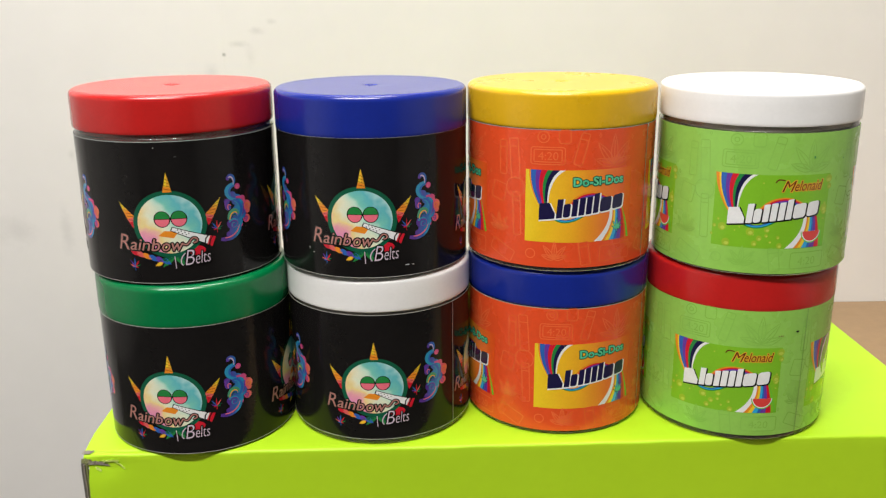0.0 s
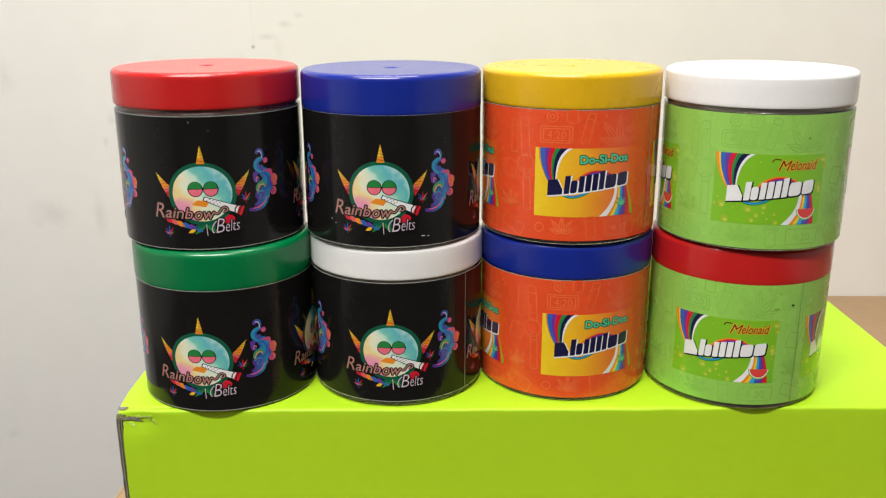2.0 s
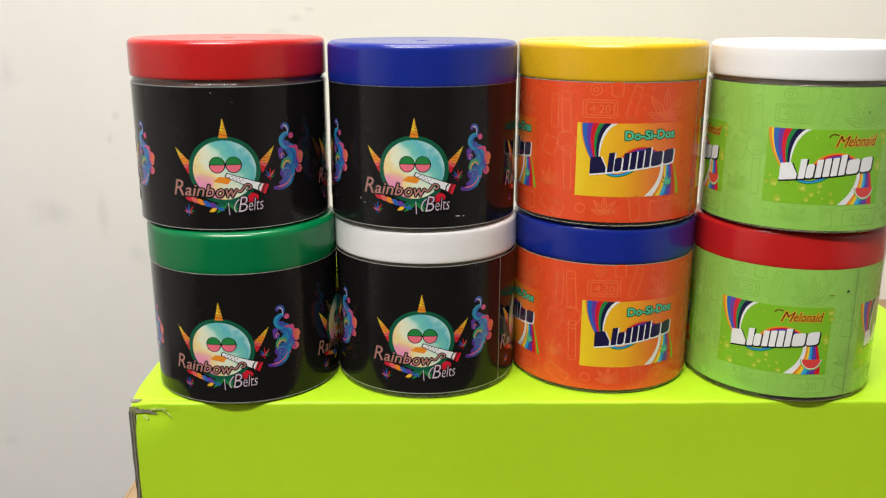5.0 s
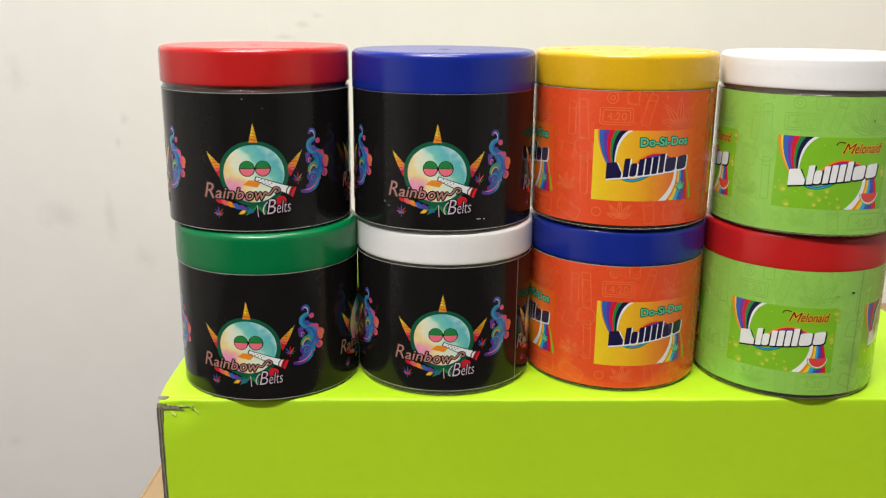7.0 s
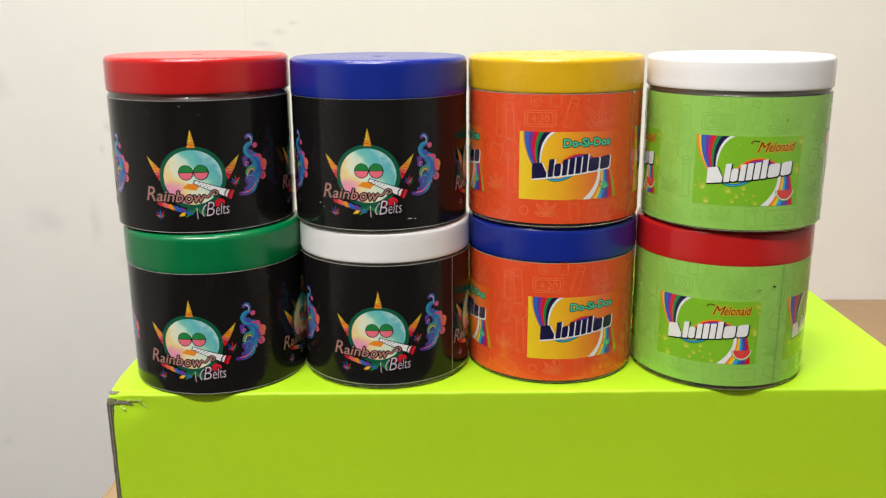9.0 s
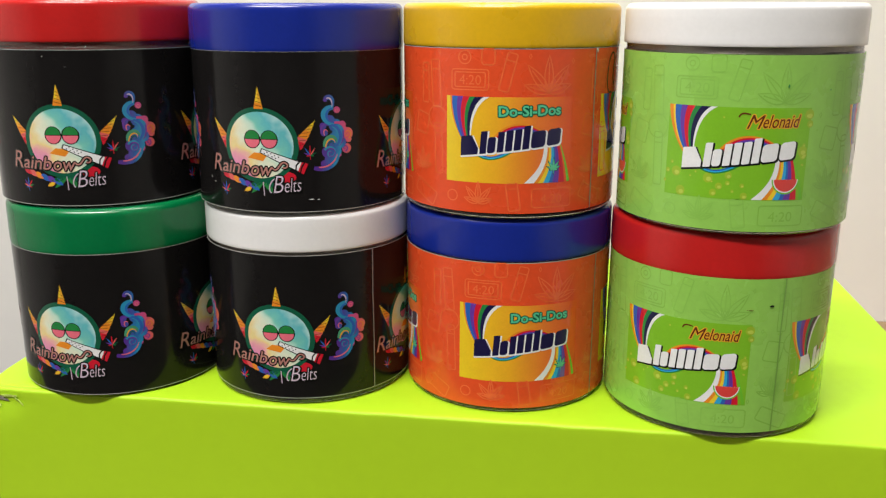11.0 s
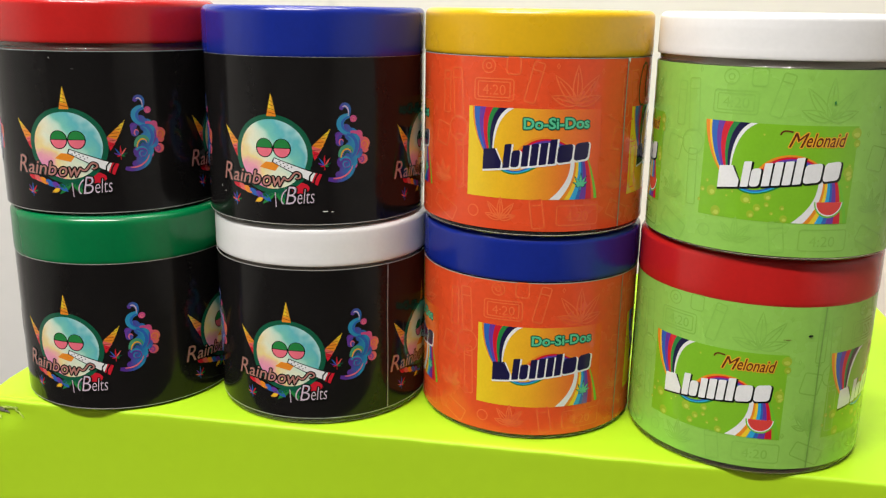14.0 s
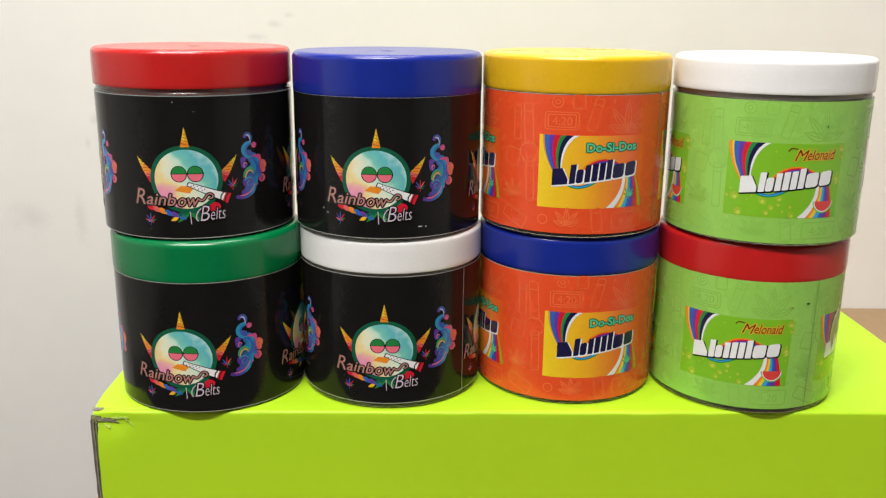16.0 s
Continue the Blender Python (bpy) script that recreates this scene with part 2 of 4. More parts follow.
def turned(profile, steps=96, closed=False):
    """A body of revolution round z; profile of (radius, height)."""
    bm = bmesh.new()
    rings = []
    for r, z in profile:
        if r < 1e-6:
            rings.append([bm.verts.new((0, 0, z))])
        else:
            rings.append([bm.verts.new((r * math.sin(2 * math.pi * k / steps), -r * math.cos(2 * math.pi * k / steps), z)) for k in range(steps)])
    pairs = list(zip(rings, rings[1:])) + ([(rings[-1], rings[0])] if closed else [])
    for a, b in pairs:
        if len(a) == len(b) == 1:
            continue
        for k in range(steps):
            n = (k + 1) % steps
            if len(a) == 1:
                bm.faces.new((a[0], b[n], b[k]))
            elif len(b) == 1:
                bm.faces.new((a[k], a[n], b[0]))
            else:
                bm.faces.new((a[k], a[n], b[n], b[k]))
    return bm


def slab(name, x0, y0, z0, x1, y1, z1, material, label, category="wall", bevel=0.0):
    ob = new(name, mesh_of(name, block(x0, y0, z0, x1, y1, z1, bevel), material, smooth=False))
    return tagged(ob, label, category, kind="structure")


# ---- flat print, bent round a jar ----
LABEL_R, TURN_R = 0.0499, 0.0489


class Print:
    """Shapes drawn flat (u along the label, v up from the jar's base), bent into one mesh."""

    def __init__(self):
        self.shapes = []

    def poly(self, points, ink, layer=1):
        self.shapes.append(([tuple(p) for p in points], [tuple(range(len(points)))], ink, layer))
        return self

    def ellipse(self, u, v, ru, rv, ink, layer=1, start=0.0, end=360.0, steps=28):
        full = end - start >= 360
        pts = [(u + ru * math.cos(radians(start + (end - start) * k / steps)), v + rv * math.sin(radians(start + (end - start) * k / steps))) for k in range(steps + (0 if full else 1))]
        return self.poly(pts, ink, layer)

    def stroke(self, points, width, ink, layer=1, closed=False, taper=None):
        pts = [Vector(p) for p in points]
        n = len(pts)
        left, right = [], []
        for k, p in enumerate(pts):
            a = pts[(k - 1) % n] if closed or k else p
            b = pts[(k + 1) % n] if closed or k < n - 1 else p
            d = (b - a).normalized() if (b - a).length > 1e-9 else Vector((1, 0))
            w = width * (taper(k / (n - 1)) if taper else 1) / 2
            nrm = Vector((-d.y, d.x)) * w
            left.append(p + nrm)
            right.append(p - nrm)
        verts = [tuple(p) for p in left + right]
        faces = [(n + k, n + (k + 1) % n, (k + 1) % n, k) for k in range(n if closed else n - 1)]
        self.shapes.append((verts, faces, ink, layer))
        return self

    def lens(self, u, v, angle, length, width, ink, layer=1, steps=7):
        """A pointed leaflet from (u, v) outwards."""
        d, s = Vector((math.cos(radians(angle)), math.sin(radians(angle)))), Vector((-math.sin(radians(angle)), math.cos(radians(angle))))
        a = [Vector((u, v)) + d * length * k / steps - s * width / 2 * math.sin(math.pi * (k / steps) ** 0.8) for k in range(steps + 1)]
        b = [Vector((u, v)) + d * length * k / steps + s * width / 2 * math.sin(math.pi * (k / steps) ** 0.8) for k in range(steps - 1, 0, -1)]
        return self.poly(a + b, ink, layer)

    def text(self, body, u, v, size, ink, layer=1, offset=0.0, shear=0.0, turn=0.0, width=None, halo=0.0, rim="black"):
        """Words in the built-in font, their first letter's foot at (u, v), with a rim of width halo round them."""
        font = bpy.data.curves.new("lettering", "FONT")
        font.body, font.size, font.offset, font.shear, font.resolution_u = body, 1.0, offset / size, shear, 3
        ob = new("lettering", font)
        bpy.context.view_layer.update()
        me = bpy.data.meshes.new_from_object(ob.evaluated_get(bpy.context.evaluated_depsgraph_get()))
        long = max(p.co.x for p in me.vertices)
        sx = (width / long) if width else size
        c, s = math.cos(radians(turn)), math.sin(radians(turn))
        verts = [(u + c * p.co.x * sx - s * p.co.y * size, v + s * p.co.x * sx + c * p.co.y * size) for p in me.vertices]
        for k in range(8 if halo else 0):
            du, dv = halo * math.cos(k * math.pi / 4), halo * math.sin(k * math.pi / 4)
            self.shapes.append(([(p + du, q + dv) for p, q in verts], [tuple(f.vertices) for f in me.polygons], rim, layer - 1 + k * 0.05))
        self.shapes.append((verts, [tuple(f.vertices) for f in me.polygons], ink, layer))
        bpy.data.objects.remove(ob)
        bpy.data.meshes.remove(me)
        bpy.data.curves.remove(font)
        return self

    def mesh(self, name, step=0.0022, clip=None):
        inks = list(dict.fromkeys(s[2] for s in self.shapes))
        whole = bmesh.new()
        uv = whole.loops.layers.uv.new("UVMap")
        for verts, faces, ink, layer in self.shapes:
            bm = bmesh.new()
            made = [bm.verts.new((p[0], p[1], 0)) for p in verts]
            for f in faces:
                try:
                    bm.faces.new([made[k] for k in f])
                except ValueError:
                    pass
            bmesh.ops.remove_doubles(bm, verts=bm.verts, dist=1.5e-5)
            bmesh.ops.triangulate(bm, faces=[f for f in bm.faces if len(f.verts) > 4])
            lo, hi = min(p[0] for p in verts), max(p[0] for p in verts)
            k = math.ceil(lo / step)
            while k * step < hi:
                bmesh.ops.bisect_plane(bm, geom=bm.verts[:] + bm.edges[:] + bm.faces[:], plane_co=(k * step, 0, 0), plane_no=(1, 0, 0), dist=1e-7)
                k += 1
            r = LABEL_R + 0.00002 + 0.00002 * layer
            twin = {}
            for vert in bm.verts:
                a = vert.co.x / TURN_R
                twin[vert] = whole.verts.new((r * math.sin(a), -r * math.cos(a), vert.co.y))
            for f in bm.faces:
                f.normal_update()
                order = list(f.verts) if f.normal.z >= 0 else list(reversed(f.verts))
                try:
                    g = whole.faces.new([twin[q] for q in order])
                except ValueError:
                    continue
                g.material_index = inks.index(ink)
                for loop, q in zip(g.loops, order):
                    loop[uv].uv = (q.co.x, q.co.y)
            bm.free()
        return mesh_of(name, whole, *[INK[i] for i in inks])


def bezier(p0, p1, p2, p3, n=14):
    out = []
    for k in range(n + 1):
        t = k / n
        out.append(tuple((1 - t) ** 3 * a + 3 * t * (1 - t) ** 2 * b + 3 * t * t * (1 - t) * c + t ** 3 * d for a, b, c, d in zip(p0, p1, p2, p3)))
    return out


def bands(pr, left, right, inks, layer):
    """Stripes side by side between two edges; inks of (name, share)."""
    total, at = sum(w for _, w in inks), 0.0
    for ink, w in inks:
        a, b = at / total, (at + w) / total
        e0 = [Vector(p).lerp(Vector(q), a) for p, q in zip(left, right)]
        e1 = [Vector(p).lerp(Vector(q), b) for p, q in zip(left, right)]
        n = len(e0)
        pr.shapes.append(([tuple(p) for p in e0 + e1], [(k, k + 1, n + k + 1, n + k) for k in range(n - 1)], ink, layer))
        at += w


def palm_leaf(pr, u, v, size, inks, layer, lean=0, girth=0.2):
    for k, (angle, share) in enumerate([(90, 1.0), (55, 0.9), (125, 0.9), (22, 0.68), (158, 0.68), (-12, 0.4), (192, 0.4)]):
        pr.lens(u, v, angle + lean, size * share, size * girth, inks[k % len(inks)], layer)
    pr.stroke([(u, v), (u, v - size * 0.42)], size * 0.06, inks[0], layer)


CARD_V, CARD_W, CARD_H = 0.0160, 0.0555, 0.0368


def rounded(u0, v0, u1, v1, r, n=4):
    pts = []
    for cu, cv, a in ((u1 - r, v0 + r, -90), (u1 - r, v1 - r, 0), (u0 + r, v1 - r, 90), (u0 + r, v0 + r, 180)):
        pts += [(cu + r * math.cos(radians(a + 90 * k / n)), cv + r * math.sin(radians(a + 90 * k / n))) for k in range(n + 1)]
    return pts


def card_ground(ink):
    return Print().poly([(0, CARD_V), (CARD_W, CARD_V), (CARD_W, CARD_V + CARD_H), (0, CARD_V + CARD_H)], ink, 1).mesh("card_ground")


def card_stripes(green):
    """The fan of stripes that sweeps over the card, behind the wordmark and out at its foot."""
    pr, b = Print(), CARD_V
    fan = [("orange" if green else "yellow", 0.6), ("yellow" if green else "orange", 0.35), ("blue", 1.0), ("purple", 0.9), ("red", 1.1), ("green", 0.9), ("navy", 1.3), ("white", 0.9)]
    top = b + CARD_H
    bands(pr, bezier((0.0, top), (0.0005, b + 0.029), (0.004, b + 0.021), (0.0098, b + 0.0145)), bezier((0.0195, top), (0.0135, b + 0.034), (0.0112, b + 0.026), (0.0115, b + 0.0165)), fan, 3)
    arch = [("orange", 1), ("red", 1), ("purple", 1), ("blue", 1), ("green", 0.8)]
    bands(pr, bezier((0.020, b + 0.0175), (0.024, b + 0.0275), (0.038, b + 0.029), (0.0455, b + 0.019), 18), bezier((0.025, b + 0.0165), (0.028, b + 0.0235), (0.037, b + 0.0245), (0.0425, b + 0.018), 18), arch, 2)
    bands(pr, bezier((0.013, b + 0.013), (0.017, b + 0.0085), (0.024, b + 0.0095), (0.030, b + 0.014)), bezier((0.014, b + 0.014), (0.018, b + 0.0105), (0.023, b + 0.011), (0.028, b + 0.015)), [("green", 1), ("cyan", 1), ("blue", 1)], 2)
    tail = [("white", 1.5), ("orange", 0.7), ("yellow", 0.8), ("cyan", 0.9), ("blue", 0.6), ("purple", 1.0), ("red", 1.0)]
    bands(pr, bezier((0.0425, b + 0.018), (0.0435, b + 0.010), (0.040, b + 0.005), (0.0345, b + 0.0002), 16), bezier((0.0490, b + 0.018), (0.0510, b + 0.013), (0.0522, b + 0.006), (0.0525, b + 0.0002), 16), tail, 3)
    pr.stroke(bezier((0.0495, b + 0.0185), (0.0515, b + 0.013), (0.0535, b + 0.007), (0.0545, b + 0.0004)), 0.0014, "lime", 3, taper=lambda t: 0.15 + 0.85 * t)
    return pr.mesh("stripe_fan")


def card_wordmark(face, rim, edge):
    """The maker's mark as a row of plain slanting blocks of its size, rising to the right."""
    pr, u0, slope = Print(), 0.0072, 0.128
    put = lambda p: (u0 + p[0] + 0.08 * p[1], CARD_V + 0.0116 + p[1] + slope * p[0])
    blocks = [[(0.0, 0.0), (0.0072, 0.0), (0.0072, 0.0026), (0.0040, 0.0081), (-0.0004, 0.0081), (-0.0004, 0.0056)],
              rounded(0.0084, 0.0, 0.0108, 0.0094, 0.0003), rounded(0.0116, 0.0, 0.0146, 0.0066, 0.0012),
              rounded(0.0158, 0.0, 0.0181, 0.0084, 0.0003), rounded(0.0192, 0.0, 0.0217, 0.0086, 0.0005),
              rounded(0.0228, 0.0, 0.0253, 0.0086, 0.0005), rounded(0.0264, 0.0, 0.0288, 0.0096, 0.0003),
              rounded(0.0299, 0.0, 0.0356, 0.0068, 0.0014), rounded(0.0368, 0.0, 0.0424, 0.0067, 0.0014)]
    for shape in blocks:
        c = [sum(p[k] for p in shape) / len(shape) for k in (0, 1)]
        for grow, du, dv, ink, layer in ((edge, 0.0004, -0.0005, rim, 4), (0.00022, 0.0, 0.0, face, 5)):
            pts = [(p[0] + grow * (1 if p[0] > c[0] else -1) + du, p[1] + grow * 0.8 * (1 if p[1] > c[1] else -1) + dv) for p in shape]
            pr.poly([put(p) for p in pts], ink, layer)
    return pr.mesh("wordmark")


def flavour_text(green):
    pr, b = Print(), CARD_V
    if green:
        pr.text("M", 0.0302, b + 0.0286, 0.0080, "brown", 5, shear=0.40, width=0.0072, halo=0.0004, rim="gold")
        pr.text("elonaid", 0.0362, b + 0.0290, 0.0072, "brown", 5, offset=0.00006, shear=0.32, turn=1, width=0.0150, halo=0.00036, rim="gold")
        pr.stroke(bezier((0.0276, b + 0.0330), (0.0282, b + 0.0352), (0.0300, b + 0.0346), (0.0318, b + 0.0342)), 0.0006, "brown", 5)
    else:
        pr.text("Do-Si-Dos", 0.0231, b + 0.0288, 0.0060, "mint", 6, offset=0.00016, turn=1.5, width=0.0268, halo=0.00048, rim="ring")
    return pr.mesh("flavour_lettering")


def card_badge(green):
    pr, b = Print(), CARD_V
    if green:
        pr.ellipse(0.0475, b + 0.0085, 0.0056, 0.0060, "lime", 4, 180, 360)
        pr.ellipse(0.0475, b + 0.0085, 0.0051, 0.0054, "white", 5, 180, 360)
        pr.ellipse(0.0475, b + 0.0085, 0.0047, 0.0049, "melon", 6, 180, 360)
    else:
        palm_leaf(pr, 0.0473, b + 0.0060, 0.0056, ["black"], 4)
        palm_leaf(pr, 0.0473, b + 0.0061, 0.0047, ["mint"], 5)
    return pr.mesh("melon_slice" if green else "printed_leaf")


def card_drops():
    pr, rng = Print(), random.Random(5)
    for k in range(150):
        u, v = rng.uniform(-0.001, 0.0555), CARD_V + rng.uniform(0.0012, 0.0355)
        low, mid = v < CARD_V + 0.0105, CARD_V + 0.0105 <= v < CARD_V + 0.030
        if (mid and 0.004 < u < 0.053) or (u < 0.021 and v > CARD_V + 0.014) or (low and 0.032 < u) or (v >= CARD_V + 0.028 and 0.026 < u < 0.0535):
            continue
        r = rng.choice([0.0004, 0.0005, 0.0007, 0.0010, 0.0015, 0.0021])
        pr.ellipse(u, v, r * 0.92, r, "drop", 2, steps=12)
        pr.ellipse(u + r * 0.15, v - r * 0.25, r * 0.5, r * 0.45, "drop_light", 3, steps=8)
    return pr.mesh("dewdrop_pattern")


def doodles(ink):
    """Fine outline drawings that fill the coloured label round the cards."""
    pr, w = Print(), 0.00052

    def ring(u, v, r):
        pr.stroke([(u + r * math.cos(k * math.pi / 8), v + r * math.sin(k * math.pi / 8)) for k in range(16)], w, ink, 1, True)

    def frame_box(u0, v0, u1, v1, r=0.0012, turn=0):
        c = Vector(((u0 + u1) / 2, (v0 + v1) / 2))
        pts = [c + Matrix.Rotation(radians(turn), 2) @ (Vector(p) - c) for p in rounded(u0, v0, u1, v1, r)]
        pr.stroke(pts, w, ink, 1, True)

    def leaf(u, v, s):
        for angle, share in [(90, 1.0), (52, 0.95), (128, 0.95), (18, 0.7), (162, 0.7)]:
            d = Vector((math.cos(radians(angle)), math.sin(radians(angle))))
            n = Vector((-d.y, d.x))
            a = [Vector((u, v)) + d * s * share * k / 8 + n * s * 0.12 * math.sin(math.pi * (k / 8) ** 0.8) for k in range(9)]
            c = [Vector((u, v)) + d * s * share * k / 8 - n * s * 0.12 * math.sin(math.pi * (k / 8) ** 0.8) for k in range(7, 0, -1)]
            pr.stroke(a + c, w, ink, 1, True)
            pr.stroke([Vector((u, v)) + d * s * share * 0.2, Vector((u, v)) + d * s * share * 0.8], w, ink, 1)

    def tube(u, v, length, width, turn):
        frame_box(u - width / 2, v - length / 2, u + width / 2, v + length / 2, 0.0008, turn)
        c, m = Vector((u, v)), Matrix.Rotation(radians(turn), 2)
        pr.stroke([c + m @ Vector((-width / 2, length * 0.3)), c + m @ Vector((width / 2, length * 0.3))], w, ink, 1)

    for du in (-0.0808, 0.0, 0.0808):
        frame_box(du + 0.0025, 0.0580, du + 0.0190, 0.0665)
        frame_box(du + 0.0040, 0.0592, du + 0.0175, 0.0653, 0.0006)
        pr.text("4:20", du + 0.0060, 0.0602, 0.0058, ink, 1)
        ring(du + 0.0085, 0.0715, 0.0028)
        ring(du + 0.0085, 0.0715, 0.0011)
        frame_box(du + 0.0160, 0.0685, du + 0.0215, 0.0750)
        tube(du + 0.0270, 0.0655, 0.0160, 0.0042, -14)
        leaf(du + 0.0440, 0.0570, 0.0155)
        tube(du - 0.0060, 0.0600, 0.0200, 0.0048, 4)
        tube(du - 0.0125, 0.0600, 0.0170, 0.0040, 0)
        tube(du - 0.0045, 0.0320, 0.0220, 0.0040, 2)
        ring(du - 0.0055, 0.0455, 0.0050)
        frame_box(du - 0.0190, 0.0380, du - 0.0110, 0.0470, 0.001, -12)
        leaf(du - 0.0150, 0.0225, 0.0090)
        leaf(du + 0.0150, 0.0095, 0.0095)
        ring(du + 0.0030, 0.0120, 0.0024)
        tube(du + 0.0300, 0.0125, 0.0120, 0.0050, 8)
        frame_box(du + 0.0380, 0.0078, du + 0.0560, 0.0160)
        pr.text("4:20", du + 0.0418, 0.0095, 0.0058, ink, 1)
        frame_box(du - 0.0200, 0.0085, du - 0.0060, 0.0150, 0.001, -25)
        for k, (su, sv) in enumerate([(0.036, 0.072), (0.055, 0.070), (0.060, 0.052), (-0.004, 0.0735), (0.0565, 0.020)]):
            s = 0.0011
            pr.stroke([(du + su, sv + s), (du + su + s * 0.5, sv), (du + su, sv - s), (du + su - s * 0.5, sv)], w * 0.8, ink, 1, True)
    return pr.mesh("doodle_pattern")


def emblem_disc():
    """The round pastel emblem in its green ring, as plain shapes."""
    pr = Print()
    pr.ellipse(-0.0004, 0.0362, 0.0172, 0.0166, "ring", 2, steps=48)
    pr.ellipse(-0.0004, 0.0362, 0.0150, 0.0146, "pastel", 3, steps=48)
    for u in (-0.0036, 0.0041):
        pr.ellipse(u, 0.0388, 0.0039, 0.0041, "black", 4, steps=20)
        pr.ellipse(u, 0.0387, 0.0034, 0.0036, "pink", 5, 180, 360, 14)
        pr.ellipse(u, 0.0390, 0.0034, 0.0036, "green", 5, 0, 180, 14)
    return pr.mesh("round_emblem")


def emblem_spikes():
    pr = Print()
    pr.poly([(-0.0022, 0.0520), (0.0020, 0.0520), (0.0012, 0.0562), (0.0, 0.0616), (-0.0012, 0.0565)], "gold", 3)
    pr.poly([(-0.0022, 0.0520), (0.0020, 0.0520), (0.0015, 0.0542), (-0.0016, 0.0548)], "orange", 4)
    pr.poly([(-0.0013, 0.0552), (-0.0001, 0.0546), (0.0, 0.0616), (-0.0008, 0.0580)], "yellow", 5)
    for k in range(4):
        pr.stroke([(-0.0017 + 0.0003 * k, 0.0538 + 0.0016 * k), (0.0016 - 0.0003 * k, 0.0530 + 0.0016 * k)], 0.00022, "brown", 6)
    tip, root, heel = Vector((0.0240, 0.0472)), Vector((0.0160, 0.0396)), Vector((0.0174, 0.0340))
    inks = ["yellow", "yellow", "gold", "orange", "orange", "coral", "red", "red"]
    for s in (-1, 1):
        for k, ink in enumerate(inks):
            a, b = k / len(inks), (k + 1) / len(inks)
            inner = [tip.lerp(root, min(1.0, 1.5 * t)) if t < 0.667 else root.lerp(heel, 3 * t - 2) for t in (a, b)]
            outer = [tip.lerp(heel, t) + Vector((0.0004, -0.0002)) * math.sin(math.pi * t) for t in (a, b)]
            barb = outer[0].lerp(outer[1], 0.25) + Vector((0.0004, 0.0002)) * (0.4 + a)
            pr.poly([(s * p.x, p.y) for p in (inner[0], outer[0], barb, outer[1], inner[1])], ink, 1)
            pr.stroke([(s * p.x, p.y) for p in (inner[1], inner[1].lerp(barb, 0.85))], 0.0002, "brown", 2)
    for k, ink in enumerate(["red", "coral", "orange", "blue", "purple", "blue"]):
        pr.lens(-0.0205 + 0.0030 * k, 0.0236 - 0.0009 * k, -36, 0.0052, 0.0026, ink, 1)
    pr.ellipse(0.0112, 0.0222, 0.0040, 0.0024, "red", 0.5, steps=16)
    for a, ink in ((196, "ring"), (222, "green"), (-16, "ring"), (-44, "green")):
        pr.lens(0.0006, 0.0200, a, 0.0080, 0.0022, ink, 1)
    pr.lens(-0.0050, 0.0172, 205, 0.0042, 0.0019, "gold", 2)
    pr.lens(-0.0056, 0.0170, 205, 0.0028, 0.0009, "yellow", 3)
    pr.stroke([(0.0006, 0.0200), (0.0009, 0.0138)], 0.0004, "lilac", 2)
    return pr.mesh("spikes_and_leaves")


def emblem_bar():
    """The slanting white tube across the emblem."""
    pr = Print()
    d = Vector((0.0200, -0.0085)).normalized()
    n = Vector((-d.y, d.x))
    a = Vector((0.0005, 0.0338))
    quad = lambda s0, s1, w0, w1: [a + d * s0 - n * w0, a + d * s1 - n * w1, a + d * s1 + n * w1, a + d * s0 + n * w0]
    pr.poly(quad(-0.0005, 0.0206, 0.0011, 0.0026), "black", 6)
    pr.poly(quad(0.0, 0.0200, 0.0008, 0.0021), "white", 7)
    for k in range(8):
        pr.ellipse(*(a + d * (0.0016 + 0.0009 * k) + n * (0.0005 if k % 2 else -0.0005)), 0.0003, 0.0003, "black", 8, steps=7)
    pr.poly(quad(0.0178, 0.0206, 0.0022, 0.0026), "red", 8)
    pr.stroke([a + d * 0.0168 - n * 0.0020, a + d * 0.0162, a + d * 0.0168 + n * 0.0020], 0.0006, "black", 9)
    pr.stroke([a + d * 0.0190 - n * 0.0024, a + d * 0.0186, a + d * 0.0190 + n * 0.0024], 0.0006, "black", 9)
    pr.poly([(-0.0060, 0.0306), (0.0010, 0.0292), (0.0035, 0.0325), (-0.0030, 0.0330)], "orange", 4)
    return pr.mesh("slanting_tube")


